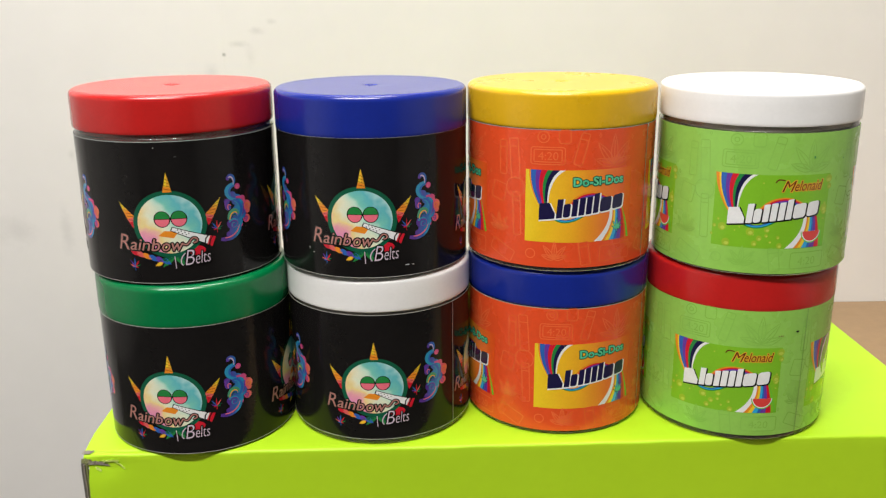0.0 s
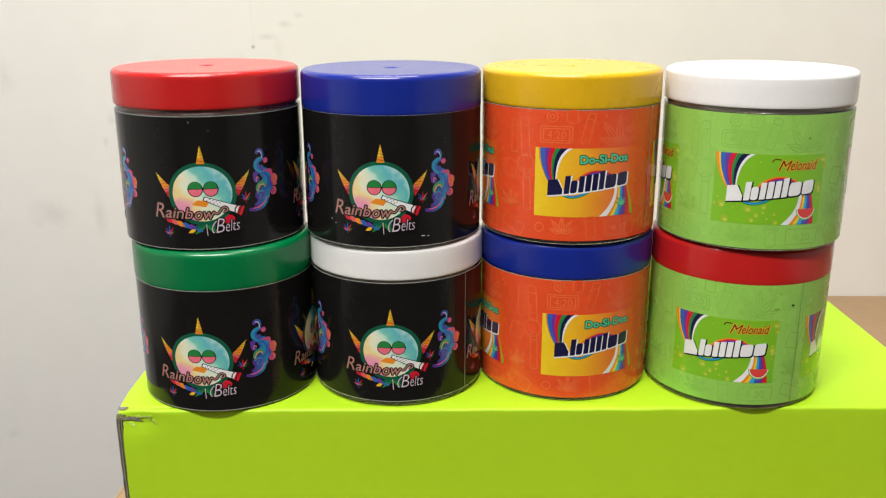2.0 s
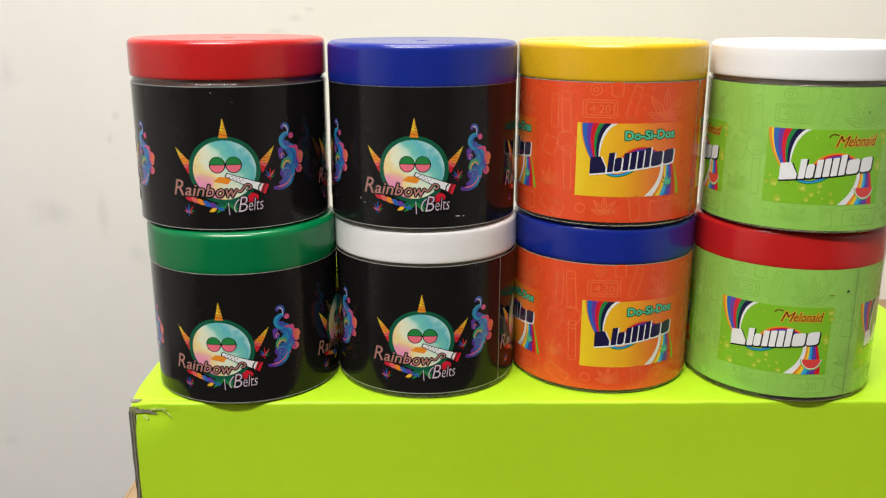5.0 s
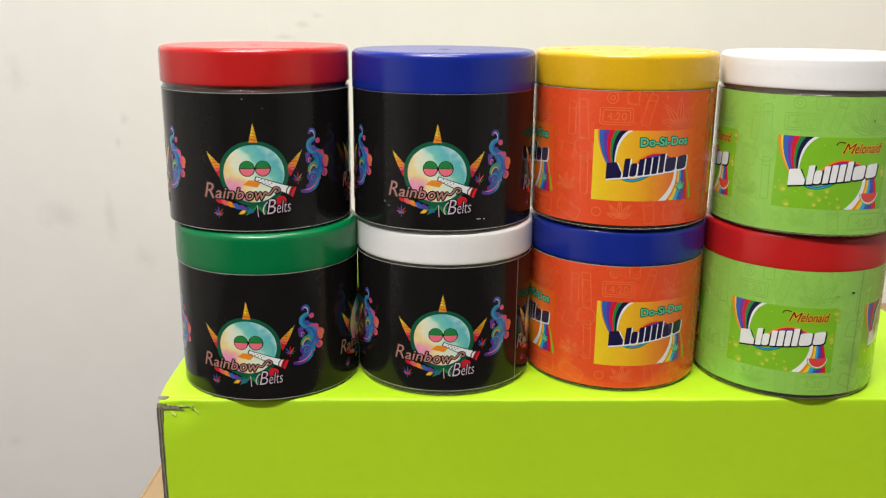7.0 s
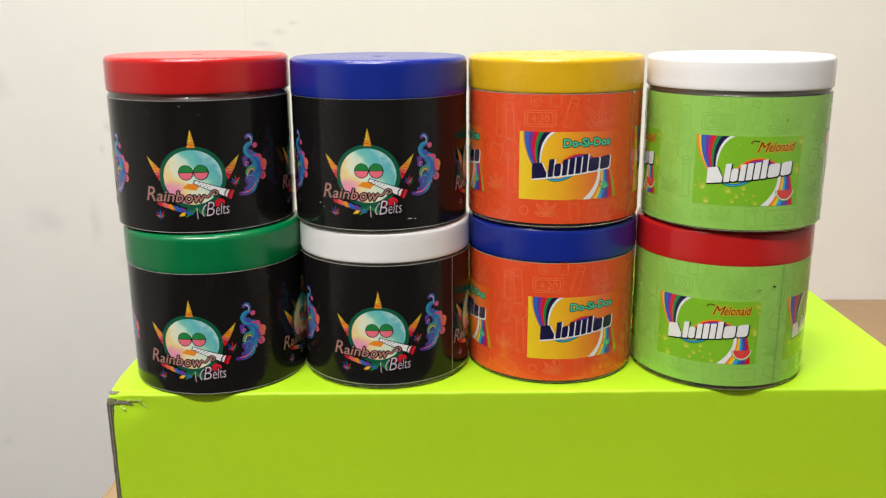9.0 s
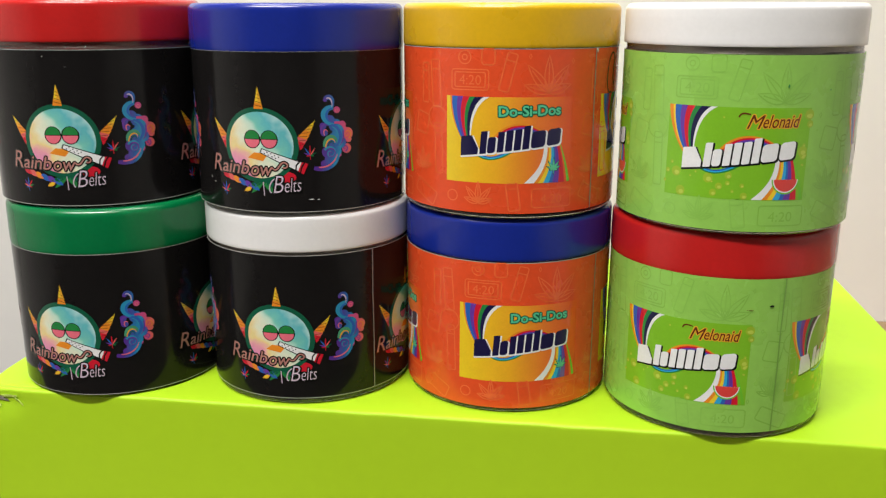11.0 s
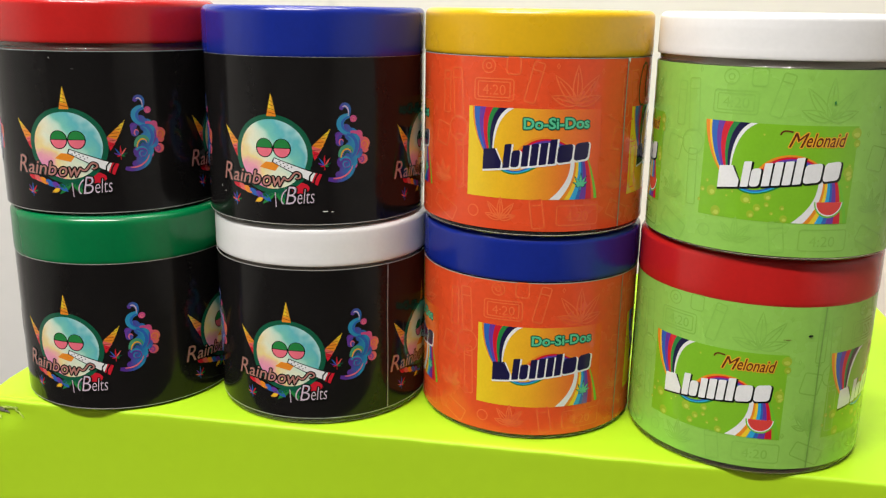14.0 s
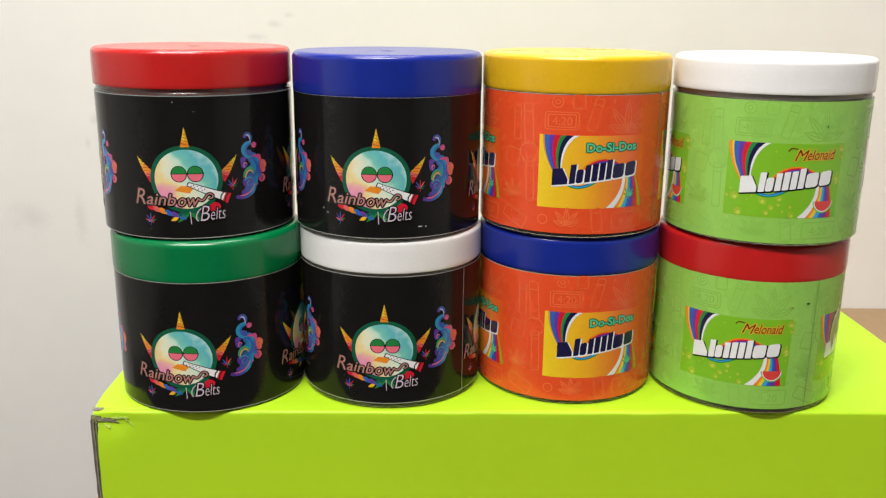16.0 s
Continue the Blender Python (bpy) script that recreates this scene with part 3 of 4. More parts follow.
def script_mark():
    """Two lines of lettering and the flourish that joins the first to the tube."""
    pr = Print()
    pr.text("R", -0.0272, 0.0236, 0.0114, "rose", 10, shear=0.22, turn=-2, width=0.0062, halo=0.0006)
    pr.text("ainb", -0.0208, 0.0236, 0.0086, "rose", 10, offset=0.00006, shear=0.22, turn=-2, width=0.0150, halo=0.0006)
    pr.text("ow", -0.0054, 0.0230, 0.0086, "rose", 10, offset=0.00006, shear=0.22, turn=-1, width=0.0106, halo=0.0006)
    swash = bezier((0.0050, 0.0262), (0.0078, 0.0235), (0.0082, 0.0300), (0.0108, 0.0286), 12) + bezier((0.0112, 0.0284), (0.0126, 0.0272), (0.0104, 0.0256), (0.0096, 0.0268), 8)
    pr.stroke(swash, 0.0017, "black", 9)
    pr.stroke(swash, 0.0007, "rose", 10)
    pr.text("B", 0.0044, 0.0150, 0.0114, "lilac", 12, offset=-0.00012, shear=0.32, turn=3, width=0.0056, halo=0.0006)
    pr.text("elts", 0.0096, 0.0154, 0.0092, "lilac", 12, offset=-0.00010, shear=0.30, turn=4, width=0.0078, halo=0.0006)
    pr.stroke(bezier((0.0042, 0.0152), (0.0022, 0.0164), (0.0040, 0.0212), (0.0066, 0.0218), 12), 0.0005, "lilac", 11)
    return pr.mesh("script_mark")


def small_leaves():
    pr = Print()
    palm_leaf(pr, -0.0190, 0.0148, 0.0046, ["blue", "red", "purple", "green", "coral", "red", "blue"], 1, girth=0.13)
    palm_leaf(pr, 0.0215, 0.0318, 0.0046, ["red", "coral", "blue", "ring", "purple", "green", "red"], 1, girth=0.13)
    return pr.mesh("small_leaves")


def smoke_swirl():
    """A tall curling plume of blue, purple and coral."""
    pr = Print()
    at = lambda x, y: (0.0403 - (748 - x) * 0.0000735, 0.0575 - (y - 80) * 0.000076)
    mm = 0.000075
    grow = lambda t: 0.30 + 0.70 * math.sin(math.pi * min(1, t * 0.85 + 0.15))

    def ball(x, y, r, ink, layer):
        pr.ellipse(*at(x, y), r * mm, r * mm, ink, layer, steps=16)

    def sweep(a, b, c, d, width, ink, layer):
        line = bezier(at(*a), at(*b), at(*c), at(*d), 16)
        pr.stroke(line, width * mm, ink, layer, taper=grow)
        return line

    def curl(x, y, r, start, way, width, ink, layer):
        line = [at(x + r * (1 - k / 26) * math.cos(start + way * k * 0.38), y + r * (1 - k / 26) * math.sin(start + way * k * 0.38)) for k in range(22)]
        pr.stroke(line, width * mm, ink, layer, taper=lambda t: 1.0 - 0.6 * t)

    for x, y, r in ((658, 163, 20), (720, 302, 37), (714, 388, 29), (688, 250, 24), (662, 420, 18), (728, 335, 20)):
        ball(x, y, r, "warm", 1)
    for x, y, r in ((572, 252, 20), (578, 290, 22), (612, 222, 32), (645, 250, 38), (668, 295, 42), (640, 330, 40), (676, 350, 36), (612, 352, 32), (640, 400, 40), (600, 402, 38), (610, 448, 34), (572, 470, 20)):
        ball(x, y, r, "cool", 2)
    sweep((512, 494), (580, 512), (660, 478), (664, 405), 34, "cool", 3)
    sweep((588, 112), (592, 72), (652, 84), (630, 152), 30, "cool", 3)
    ball(591, 104, 11, "purple", 3)
    sweep((636, 146), (560, 150), (566, 236), (640, 246), 40, "teal", 4)
    sweep((632, 152), (576, 166), (582, 228), (640, 238), 13, "blue", 5)
    sweep((640, 236), (712, 226), (724, 300), (690, 330), 20, "warm", 4)
    sweep((618, 250), (676, 262), (690, 330), (650, 372), 26, "blue", 5)
    sweep((624, 258), (664, 272), (676, 326), (646, 360), 8, "teal", 6)
    sweep((576, 372), (578, 300), (650, 300), (654, 352), 23, "sea", 5)
    sweep((584, 376), (590, 318), (638, 318), (642, 352), 9, "gold", 6)
    sweep((598, 372), (606, 336), (632, 338), (632, 362), 8, "ring", 6)
    sweep((566, 296), (548, 262), (574, 232), (596, 250), 12, "purple", 5)
    sweep((580, 306), (566, 276), (590, 262), (600, 286), 7, "pink", 6)
    curl(612, 408, 38, 3.6, 1, 12, "teal", 6)
    curl(616, 412, 30, 4.2, 1, 8, "purple", 7)
    curl(720, 306, 26, 1.2, -1, 6, "orange", 6)
    curl(704, 386, 18, 1.6, -1, 7, "purple", 6)
    curl(660, 165, 13, 0.6, 1, 5, "pink", 6)
    sweep((540, 490), (590, 496), (640, 468), (652, 420), 9, "pink", 6)
    sweep((690, 282), (702, 320), (690, 350), (668, 372), 9, "purple", 6)
    sweep((598, 98), (606, 84), (638, 100), (628, 146), 8, "lilac", 6)
    return pr.mesh("smoke_plume")


# ---- the room ----
BACK = 0.95
FLOOR_Z = -0.86
slab("wall_north", -2.4, BACK, FLOOR_Z, 2.4, BACK + 0.1, CEILING, WALL, "white painted wall with grey scuffs and smudges")
slab("wall_west", -2.5, -3.2, FLOOR_Z, -2.4, BACK + 0.1, CEILING, PLAIN_WALL, "plain off-white painted wall")
slab("wall_east", 2.4, -3.2, FLOOR_Z, 2.5, BACK + 0.1, CEILING, PLAIN_WALL, "plain off-white painted wall")
slab("wall_south", -2.5, -3.3, FLOOR_Z, 2.5, -3.2, CEILING, UNSEEN_WALL, "unseen grey wall, added dark for the label reflections")
slab("floor", -2.5, -3.3, FLOOR_Z - 0.1, 2.5, BACK + 0.1, FLOOR_Z, FLOOR, "unseen floor, added dark to dim the label reflections", "floor")
slab("ceiling", -2.5, -3.3, CEILING, 2.5, BACK + 0.1, CEILING + 0.1, CEIL, "white painted ceiling", "ceiling")
slab("wall_joint", -0.2226, BACK - 0.0004, -0.10, -0.2210, BACK + 0.002, CEILING, WALL, "faint upright joint in the white wall", "trim")


def ceiling_batten(x, y):
    thing = tagged(new("ceiling_light"), "long white ceiling tube light, switched on", "lamp", "ceiling tube lights")
    thing.location = (x, y, CEILING)
    part("housing", block(-0.62, -0.05, -0.03, 0.62, 0.05, 0.0, 0.004), CEIL, thing)
    part("diffuser", block(-0.59, -0.036, -0.058, 0.59, 0.036, -0.0302, 0.008), PANEL, thing, "glowing white diffuser")
    for side in (-1, 1):
        part("end_cap", block(min(side * 0.592, side * 0.612), -0.04, -0.060, max(side * 0.592, side * 0.612), 0.04, -0.0302, 0.003), CEIL, thing)


for lx, ly, watts in LAMPS:
    ceiling_batten(lx, ly)

# ---- table ----
TABLE_Z = -0.130
table = tagged(new("table"), "tan wood-board table pushed against the wall", "table")
table.location = (0, 0, TABLE_Z)
T0, T1, TF = -0.2425, 1.15, 0.28
part("tabletop", block(T0 + 0.0025, TF + 0.0025, -0.025, T1, BACK - 0.001, 0, 0.0008), TABLE, table)
part("edge_band", block(T0, TF, -0.0255, T0 + 0.0022, BACK - 0.001, -0.0006, 0.0006), TABLE_EDGE, table, "pale tan edge strip")
part("edge_band", block(T0 + 0.0025, TF, -0.0255, T1, TF + 0.0022, -0.0006, 0.0006), TABLE_EDGE, table, "pale tan edge strip")
for x in (T0 + 0.05, T1 - 0.05):
    for y in (TF + 0.05, BACK - 0.06):
        part("leg", block(x - 0.02, y - 0.02, FLOOR_Z - TABLE_Z, x + 0.02, y + 0.02, -0.0255, 0.002), STEEL, table, "grey steel leg")

# ---- lime carton ----
BOX_W, BOX_D, BOX_H, BOARD = 0.4725, 0.282, 0.130, 0.0035
carton = tagged(new("cardboard_box"), "lime green cardboard carton with a torn front corner, on the table", "box")
carton.matrix_basis = pose(-0.1838, 0.3882, TABLE_Z, 0, 0, 1.2)


def panel(x0, y0, z0, x1, y1, z1, bevel, wave=0.0, axis=1, seed=0):
    """A board panel with soft edges and a slight sag."""
    bm = block(x0, y0, z0, x1, y1, z1)
    bmesh.ops.subdivide_edges(bm, edges=bm.edges[:], cuts=18, use_grid_fill=True)
    for v in bm.verts:
        n = noise.noise(Vector((v.co.x * 9 + seed, v.co.y * 9, v.co.z * 9)))
        v.co[axis] += wave * n
    return bm


def soft(bm, offset):
    sharp = [e for e in bm.edges if len(e.link_faces) == 2 and e.calc_face_angle() > 1.2]
    bmesh.ops.bevel(bm, geom=sharp, offset=offset, segments=3, profile=0.5, affect="EDGES")
    return bm


def settle(x, y, z):
    """Where a point of the flat folded board lies once its corner is crushed and its fold creased."""
    near = max(0.0, 1 - math.hypot(x, y, z - BOX_H) / 0.020)
    wave = noise.noise(Vector((x * 9, y * 9, z * 9)))
    crease = max(0.0, 1 - math.hypot(y, z - BOX_H) / 0.006) * noise.noise(Vector((x * 60, 0, 3)))
    groove = 0.0010 * max(0.0, 1 - abs(x - 0.028) / 0.028) * max(0.0, 1 - abs(y - 0.0042) / 0.0012) if z > BOX_H - 0.001 else 0.0
    dent = 0.0012 * max(0.0, 1 - math.hypot(x - 0.016, (z - BOX_H + 0.007) * 1.6) / 0.011) if y < 0.001 else 0.0
    inset = 0.0031 + 0.0004 * noise.noise(Vector((2, 0, z * 90)))
    sx = inset + x * (1 - inset / 0.025) if x < 0.025 and z < BOX_H - 0.0055 and y < 0.001 else x
    return Vector((sx + 0.0012 * near, y + 0.0028 * near + (0.0008 * wave if y < 0.001 else 0) + dent, z - 0.0018 * near ** 1.4 + 0.0005 * crease - groove))


def folded_board():
    """The top and the front as one folded board, its front-left corner crushed and the fold slightly wavy."""
    bm = bmesh.new()
    bend = 0.0016
    line = [(BOX_D, BOX_H)] + [(BOX_D * k / 24, BOX_H) for k in range(23, 0, -1)] + [(0.0075, BOX_H), (0.0055, BOX_H), (0.0048, BOX_H), (0.0042, BOX_H), (0.0036, BOX_H), (0.0030, BOX_H)]
    line += [(bend - bend * math.sin(radians(a)), BOX_H - bend + bend * math.cos(radians(a))) for a in (0, 18, 36, 54, 72, 90)]
    line += [(0.0, BOX_H - 0.004), (0.0, BOX_H - 0.0054), (0.0, BOX_H - 0.007), (0.0, BOX_H - 0.0095), (0.0, BOX_H - 0.0125), (0.0, BOX_H - 0.016)] + [(0.0, (BOX_H - 0.016) * k / 12) for k in range(11, -1, -1)]
    cols = [0.0, 0.002, 0.004, 0.007, 0.010, 0.014, 0.019, 0.025] + [0.025 + (BOX_W - 0.025) * k / 60 for k in range(1, 61)]
    rows = []
    for x in cols:
        row = []
        for y, z in line:
            row.append(bm.verts.new(settle(x, y, z)))
        rows.append(row)
    for a, b in zip(rows, rows[1:]):
        for k in range(len(line) - 1):
            bm.faces.new((a[k], a[k + 1], b[k + 1], b[k]))
    bm.normal_update()
    bmesh.ops.solidify(bm, geom=bm.faces[:], thickness=BOARD)
    return bm


part("folded_panel", folded_board(), LIME, carton, "lime top and front folded from one board", smooth=True)
part("back_panel", soft(panel(0.004, BOX_D - BOARD, 0.0, BOX_W, BOX_D - 0.0004, BOX_H - BOARD - 0.0003, 0.0), 0.0006), LIME, carton, smooth=True)
part("side_panel", soft(panel(0.0035, 0.0052, 0.0, 0.007, BOX_D - BOARD - 0.0004, BOX_H - BOARD - 0.0003, 0.0), 0.0006), LIME, carton, smooth=True)
part("side_panel", soft(panel(BOX_W - BOARD, 0.0052, 0.0, BOX_W - 0.0004, BOX_D - BOARD - 0.0004, BOX_H - BOARD - 0.0003, 0.0), 0.0006), LIME, carton, smooth=True)
part("bottom_panel", block(0.008, 0.006, 0.0002, BOX_W - 0.005, BOX_D - 0.005, 0.003), LIME, carton)


def raw_edge(x0, y0, x1, y1, z0, z1, seed):
    """A cut board edge, ragged along its height."""
    bm = block(x0, y0, z0, x1, y1, z1)
    bmesh.ops.subdivide_edges(bm, edges=[e for e in bm.edges if abs(e.verts[0].co.z - e.verts[1].co.z) > 0.01], cuts=26)
    for v in bm.verts:
        v.co.x += 0.0005 * noise.noise(Vector((seed, v.co.y * 50, v.co.z * 140)))
        v.co.y += 0.0004 * noise.noise(Vector((seed + 7, 1, v.co.z * 120)))
    return bm


part("torn_edge", raw_edge(0.0000, 0.0010, 0.0011, 0.0030, 0.0, BOX_H - 0.0055, 1), PULP_DARK, carton, "dark torn board edge")
part("torn_edge", raw_edge(0.0012, 0.0006, 0.0019, 0.0030, 0.0, BOX_H - 0.0060, 2), PULP, carton, "torn grey board edge")
part("torn_edge", raw_edge(0.0020, 0.0013, 0.0030, 0.0030, 0.0, BOX_H - 0.0050, 3), PULP_MID, carton, "greenish torn board core")


def scar(x0, x1, w0, w1, seed, slope=0.0, lift=0.00025, rough=0.6):
    """A ragged patch of torn or cracked board lying on the box; w runs over the fold, from the top (below 0) down the front."""
    bm, nx, nw = bmesh.new(), 36, 16
    grid = {}

    def at(a, b):
        if (a, b) not in grid:
            x, w = x0 + (x1 - x0) * a / nx, w0 + (w1 - w0) * b / nw + slope * (x1 - x0) * a / nx
            p = settle(x, max(0.0, -w), BOX_H - max(0.0, w))
            up = lift * (1 + 1.5 * abs(noise.noise(Vector((x * 900, w * 900, seed)))))
            grid[a, b] = bm.verts.new(p + (Vector((0, -up, 0)) if w > 0 else Vector((0, 0, up))))
        return grid[a, b]

    for a in range(nx):
        for b in range(nw):
            u, v = 2 * (a + 0.5) / nx - 1, 2 * (b + 0.5) / nw - 1
            if max(abs(u), abs(v)) ** 2 + rough * noise.noise(Vector((u * 2.6 * (x1 - x0) / 0.006, v * 2.2, seed * 3.7))) < 0.72:
                bm.faces.new((at(a, b), at(a, b + 1), at(a + 1, b + 1), at(a + 1, b)))
    shell = bmesh.ops.extrude_face_region(bm, geom=bm.faces[:])
    for v in [g for g in shell["geom"] if isinstance(g, bmesh.types.BMVert)]:
        v.co += Vector((0, -0.00025, 0.00012))
    return bm


part("torn_patch", scar(-0.0012, 0.0052, -0.0050, -0.0008, 1), PULP, carton, "torn grey board on the corner")
part("torn_patch", scar(-0.0012, 0.0046, 0.0014, 0.0060, 5), PULP_MID, carton, "greenish torn board under the corner")
part("torn_patch", scar(0.0018, 0.0130, 0.0024, 0.0052, 8, 0.15), PULP, carton, "torn grey paper fibres")
part("torn_patch", scar(0.0100, 0.0210, 0.0032, 0.0046, 12, -0.02), LIME_WORN, carton, "whitened crack in the lime coating")
part("torn_patch", scar(0.0180, 0.0230, 0.0034, 0.0048, 14, 0.9, rough=0.4), LIME_WORN, carton, "whitened crack in the lime coating")
part("torn_patch", scar(0.0040, 0.0080, 0.0060, 0.0078, 17, 0.6, rough=0.8), LIME_WORN, carton, "whitened crack in the lime coating")

# ---- jars ----
LID_TOP = 0.0923
LABEL_LOW, LABEL_HIGH = 0.0026, 0.0725


def arc(cr, cz, r, a0, a1, n=6):
    return [(cr + r * math.cos(radians(a0 + (a1 - a0) * k / n)), cz + r * math.sin(radians(a0 + (a1 - a0) * k / n))) for k in range(n + 1)]


def jar_body():
    outer = [(0.0, 0.0012), (0.042, 0.0010), (0.0448, 0.0)] + arc(0.0472, 0.0024, 0.0024, -90, 0, 6)[1:-1] + [(0.0496, 0.0030), (0.0496, 0.0713), (0.0495, 0.0719), (0.0493, 0.0724), (0.0490, 0.0727), (0.0490, 0.0755), (0.0488, 0.0760)]
    inner = [(0.0484, 0.0758), (0.0483, 0.0750), (0.0484, 0.0050), (0.0436, 0.0022), (0.0, 0.0026)]
    return mesh_of("jar_body", turned(outer + inner), CLEAR)


def jar_label():
    return turned([(0.04965, LABEL_LOW), (LABEL_R, LABEL_LOW), (LABEL_R, LABEL_HIGH), (0.04965, LABEL_HIGH)], closed=True)


def lid_bm(ridged=False):
    prof = [(0.0470, 0.0702), (0.0480, 0.0702), (0.0480, 0.0785), (0.04975, 0.0785), (0.04975, 0.0737), (0.0499, 0.0736), (0.05005, 0.0740), (0.0501, 0.0750), (0.0501, 0.0770), (0.0500, LID_TOP - 0.0034)]
    if ridged:
        prof[9:9] = [(0.0501 - (0.00007 if k % 2 else 0.0), 0.0775 + 0.0013 * k) for k in range(8)]
    prof += arc(0.0470, LID_TOP - 0.0030, 0.0030, 0, 90, 8)[1:]
    prof += [(0.0462, LID_TOP), (0.0446, LID_TOP - 0.0001), (0.0430, LID_TOP - 0.0002), (0.030, LID_TOP - 0.0003), (0.012, LID_TOP - 0.0003), (0.0046, LID_TOP - 0.0003), (0.0040, LID_TOP - 0.0004), (0.0034, LID_TOP - 0.0008), (0.0014, LID_TOP - 0.0008), (0.0010, LID_TOP - 0.0001), (0.0, LID_TOP)]
    prof += [(0.0, LID_TOP - 0.0020), (0.0455, LID_TOP - 0.0020), (0.0470, LID_TOP - 0.004)]
    return turned(prof, 128, closed=True)


BODY = jar_body()
LIDS = {}
for key, m in LID.items():
    bm = lid_bm(key == "white")
    LIDS[key] = mesh_of("lid_" + key, bm, m)
SLEEVES = {key: mesh_of("label_" + key, jar_label(), m) for key, m in LABEL.items()}
# pale rings: cut paper edge, plus painted bright line at neck and foot
EDGES = {z: mesh_of("label_edge", turned([(LABEL_R - 0.0001, z), (LABEL_R + 0.00004, z), (LABEL_R + 0.00004, z + 0.00028), (LABEL_R - 0.0001, z + 0.00028)], closed=True), PALE_RIM) for z in (LABEL_LOW - 0.00005, LABEL_HIGH - 0.00022)}
ART = {
    "orange": [("printed_card", card_ground("card_warm")), ("stripe_fan", card_stripes(False)), ("wordmark", card_wordmark("navy", "white", 0.0006)), ("flavour_lettering", flavour_text(False)), ("printed_leaf", card_badge(False))],
    "green": [("printed_card", card_ground("card_green")), ("dewdrop_pattern", card_drops()), ("stripe_fan", card_stripes(True)), ("wordmark", card_wordmark("white", "black", 0.0006)), ("flavour_lettering", flavour_text(True)), ("melon_slice", card_badge(True))],
    "black": [("spikes_and_leaves", emblem_spikes()), ("round_emblem", emblem_disc()), ("slanting_tube", emblem_bar()), ("script_mark", script_mark()), ("small_leaves", small_leaves()), ("smoke_plume", smoke_swirl())],
}
DOODLES = {"orange": doodles("or_line"), "green": doodles("gr_line")}
SEAMS = {key: Print().stroke([(0, 0.0027), (0.0002, 0.03), (0, 0.05), (0.0003, 0.0723)], 0.0006, ink, 13).mesh("label_seam") for key, ink in (("black", "bk_glue"), ("orange", "glue"), ("green", "gr_seam"))}


DROP = {"black": -0.0038, "orange": -0.0002, "green": -0.0004}


def jar(lid, label, x, y, level, turn, after=95.5, seam=None, tag="", rise=0.0, lid_up=0.0, lid_tall=1.0, flecks=(), wide=1.0):
    """A jar with lid and wrapped label. turn: degrees to which the print is turned; after: degrees to the next print;
    rise: the print's height off the usual; lid_up, lid_tall: how the lid is seated; wide: its girth against the usual."""
    thing = tagged(new("jar"), tag, "jar", "stacked jars")
    thing.location, thing.scale = (x, y, LID_TOP * level), (wide, wide, 1)
    part("body", BODY, None, thing, "clear plastic")
    part("lid", LIDS[lid], None, thing, lid + " plastic screw lid", Matrix.Translation((0, 0, LID_TOP * (1 - lid_tall) + lid_up)) @ Matrix.Diagonal((1, 1, lid_tall, 1)))
    sleeve = part("label", SLEEVES[label], None, thing, "glossy " + label + " wrap-around label", Matrix.Translation((0, 0, rise)))
    spin = lambda a, up: Matrix.Translation((0, 0, up)) @ Matrix.Rotation(radians(a), 4, "Z")
    for offset in (-93.0, 0.0, after, after + 88.0):
        for name, me in ART[label]:
            ob = part(name, me, None, sleeve, at=spin(turn + offset, DROP[label]))
            if name == "dewdrop_pattern":
                tagged(ob, kind="stuff")
    for z, ring in EDGES.items():
        if label == "green" or z < 0.01 and label != "black":
            continue
        part("label_edge", ring, None, sleeve, "thin pale ring, cut paper edge and painted bright line")
    if label in DOODLES:
        tagged(part("doodle_pattern", DOODLES[label], None, sleeve, "faint outline drawings", at=spin(turn, -0.0026)), kind="stuff")
    if seam is not None:
        part("label_seam", SEAMS[label], None, sleeve, "thin upright overlap edge", at=spin(seam, 0))
    for degrees, v, ru, rv, ink in flecks:
        part("fleck", Print().ellipse(0, v - rise, ru, rv, ink, 14, steps=9).mesh("fleck"), None, sleeve, "small speck on the label", at=spin(degrees, 0))
    return thing


jar("green", "black", -0.1285, 0.4362, 0, -3.7, 92.5, None, "green-lidded clear jar, black rainbow emblem label, on the box", -0.0012, 0.0, 1.12, wide=1.006)
jar("white", "black", -0.0284, 0.4445, 0, -0.8, 86.5, 52.7, "white-lidded clear jar, black rainbow emblem label, on the box", 0.0008, 0.0, 0.93, wide=1.005)
jar("blue", "orange", 0.0718, 0.4520, 0, -20.0, 88.4, 58.7, "blue-lidded clear jar, orange label, on the box", 0.0, 0.0, 1.02, wide=1.003)
jar("red", "green", 0.1722, 0.4425, 0, -55.3, 86.0, 24.2, "red-lidded clear jar, light green label, on the box", 0.0008, 0.0, 1.02, [(18.3, 0.0614, 0.0010, 0.00045, "black"), (8.3, 0.0597, 0.0011, 0.00018, "brown"), (6.5, 0.0597, 0.0004, 0.00015, "brown")], 1.005)
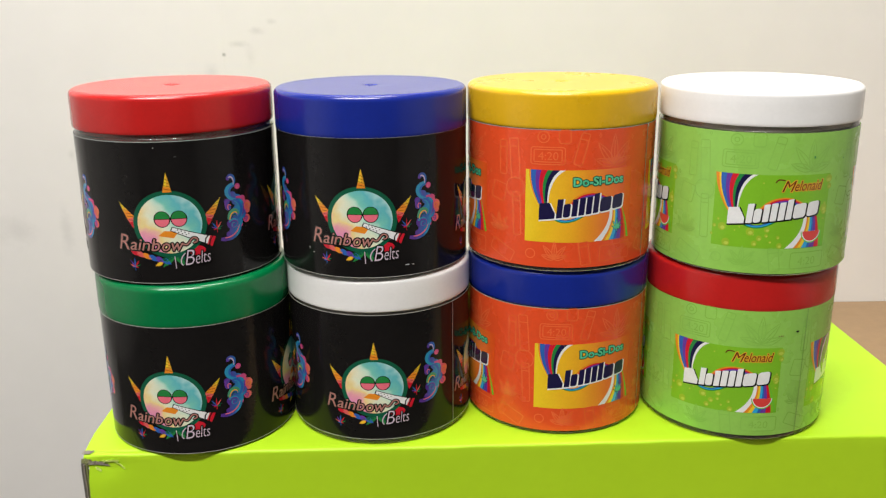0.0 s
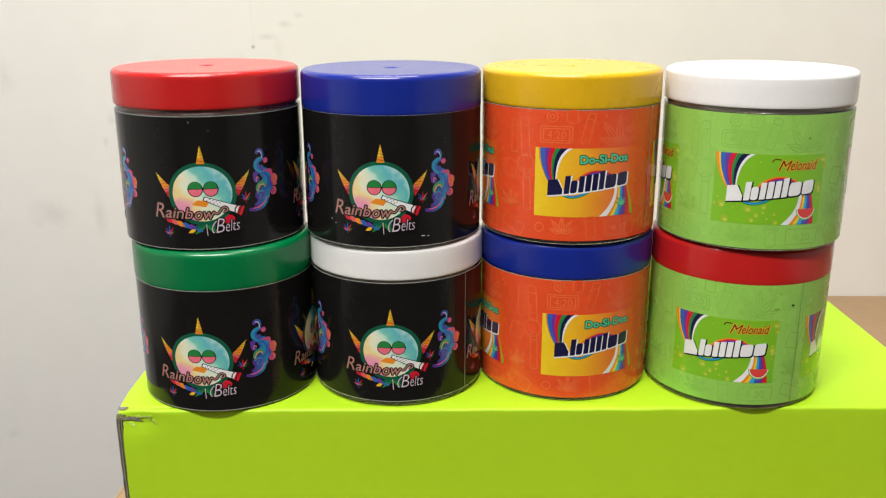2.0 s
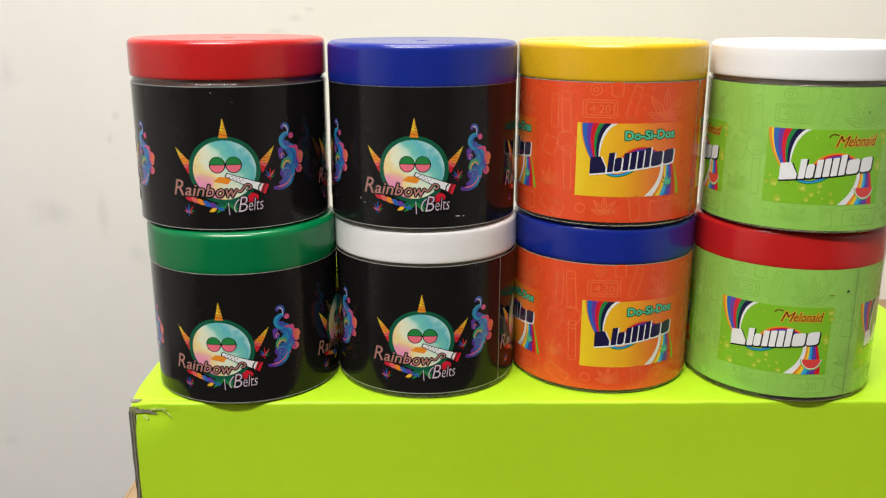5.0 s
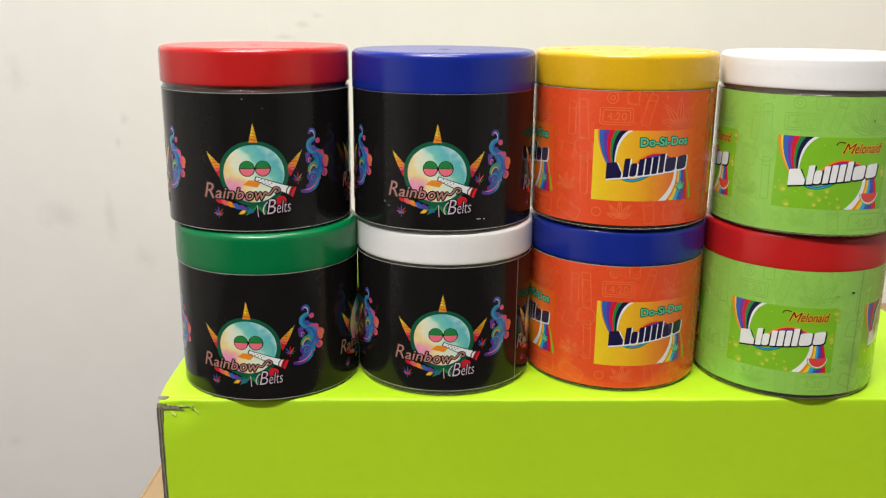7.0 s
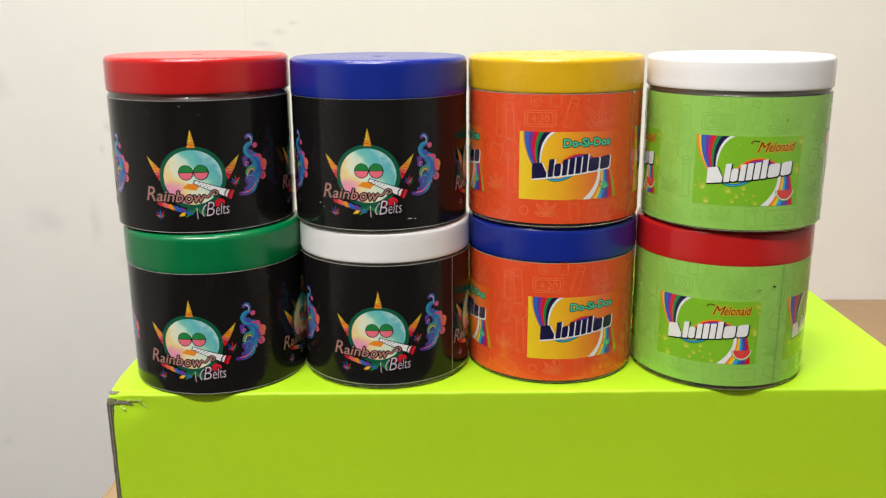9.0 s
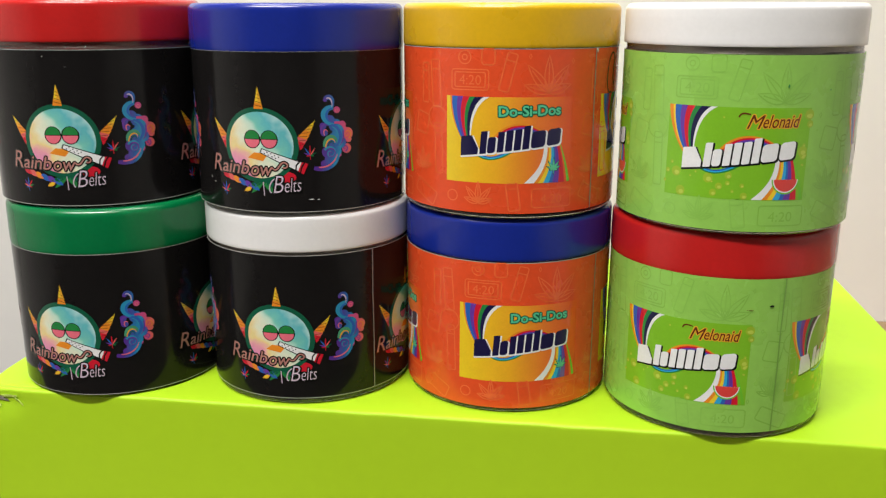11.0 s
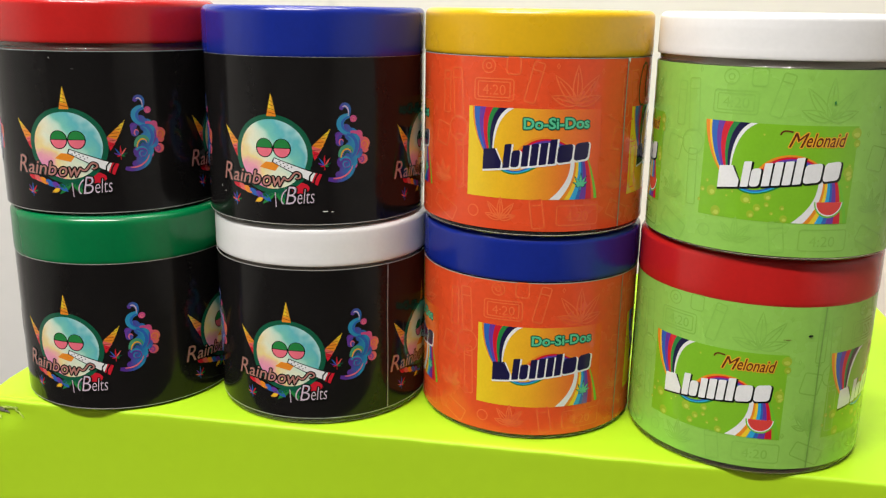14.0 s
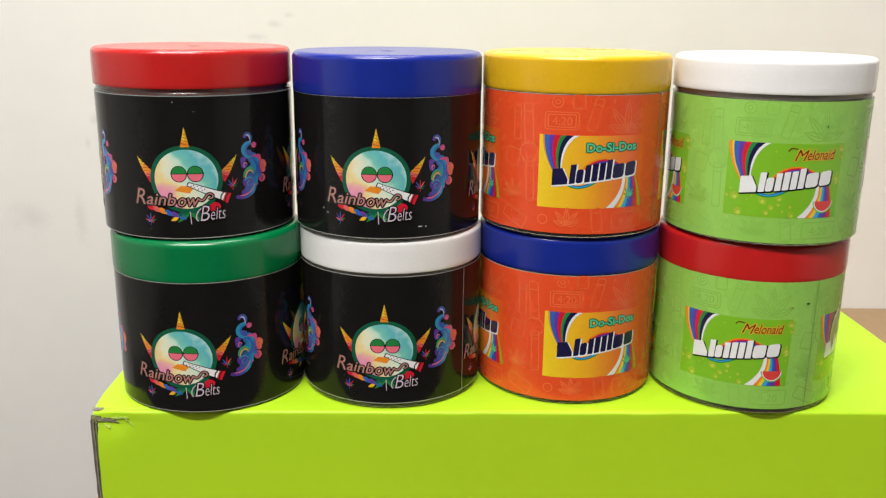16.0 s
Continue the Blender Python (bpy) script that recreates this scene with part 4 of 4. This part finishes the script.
jar("red", "black", -0.1316, 0.4391, 1, 8.1, 93.8, None, "red-lidded clear jar, black rainbow emblem label, stacked on another", -0.0012, 0.0006, 0.98, [(3.0, 0.0685, 0.00035, 0.0003, "glue"), (14.0, 0.0640, 0.0007, 0.0003, "smear")], 1.004)
jar("blue", "black", -0.0297, 0.4431, 1, -3.1, 94.1, None, "blue-lidded clear jar, black rainbow emblem label, stacked on another", -0.0012, -0.0010, 1.08, [(22.0, 0.0072, 0.0012, 0.00022, "white"), (25.5, 0.0070, 0.0005, 0.0002, "white"), (-34.0, 0.0130, 0.0007, 0.0002, "glue"), (-37.0, 0.0150, 0.0003, 0.0007, "bk_glue")])
jar("yellow", "orange", 0.0714, 0.4500, 1, -27.5, 85.6, 51.8, "yellow-lidded clear jar, orange label, stacked on another", 0.0005, -0.0008, 0.97)
jar("white", "green", 0.1732, 0.4391, 1, -39.4, 91.6, None, "white-lidded clear jar, light green label, stacked on another", -0.0006, -0.0008, 0.89, [(13.3, 0.0602, 0.0004, 0.0007, "green"), (35.0, 0.0585, 0.0003, 0.0004, "green")], 1.003)

# a felt-pen loop on the orange label, and a lifted paper corner at its seam
upper_orange = [o for o in scene.objects if o.name.startswith("jar") and o.parent is None and abs(o.location.x - 0.0714) < 1e-4][0]
sleeve = [o for o in upper_orange.children if o.name.startswith("label")][0]
pen = Print().stroke(bezier((0.0015, 0.0560), (-0.0060, 0.0520), (-0.0040, 0.0760), (0.0030, 0.0725), 20) + bezier((0.0034, 0.0715), (0.0050, 0.0660), (0.0010, 0.0640), (0.0040, 0.0590), 12), 0.0007, "black", 9)
part("pen_mark", pen.mesh("pen_mark"), None, sleeve, "black felt-pen loop", at=Matrix.Translation((0, 0, -0.0028)) @ Matrix.Rotation(radians(67.5), 4, "Z"))
lift = Print().poly([(-0.0012, 0.0724), (0.0004, 0.0724), (0.0004, 0.0705)], "white", 14)
part("lifted_corner", lift.mesh("lifted_corner"), None, sleeve, "white torn paper corner", at=Matrix.Rotation(radians(53.0), 4, "Z"))
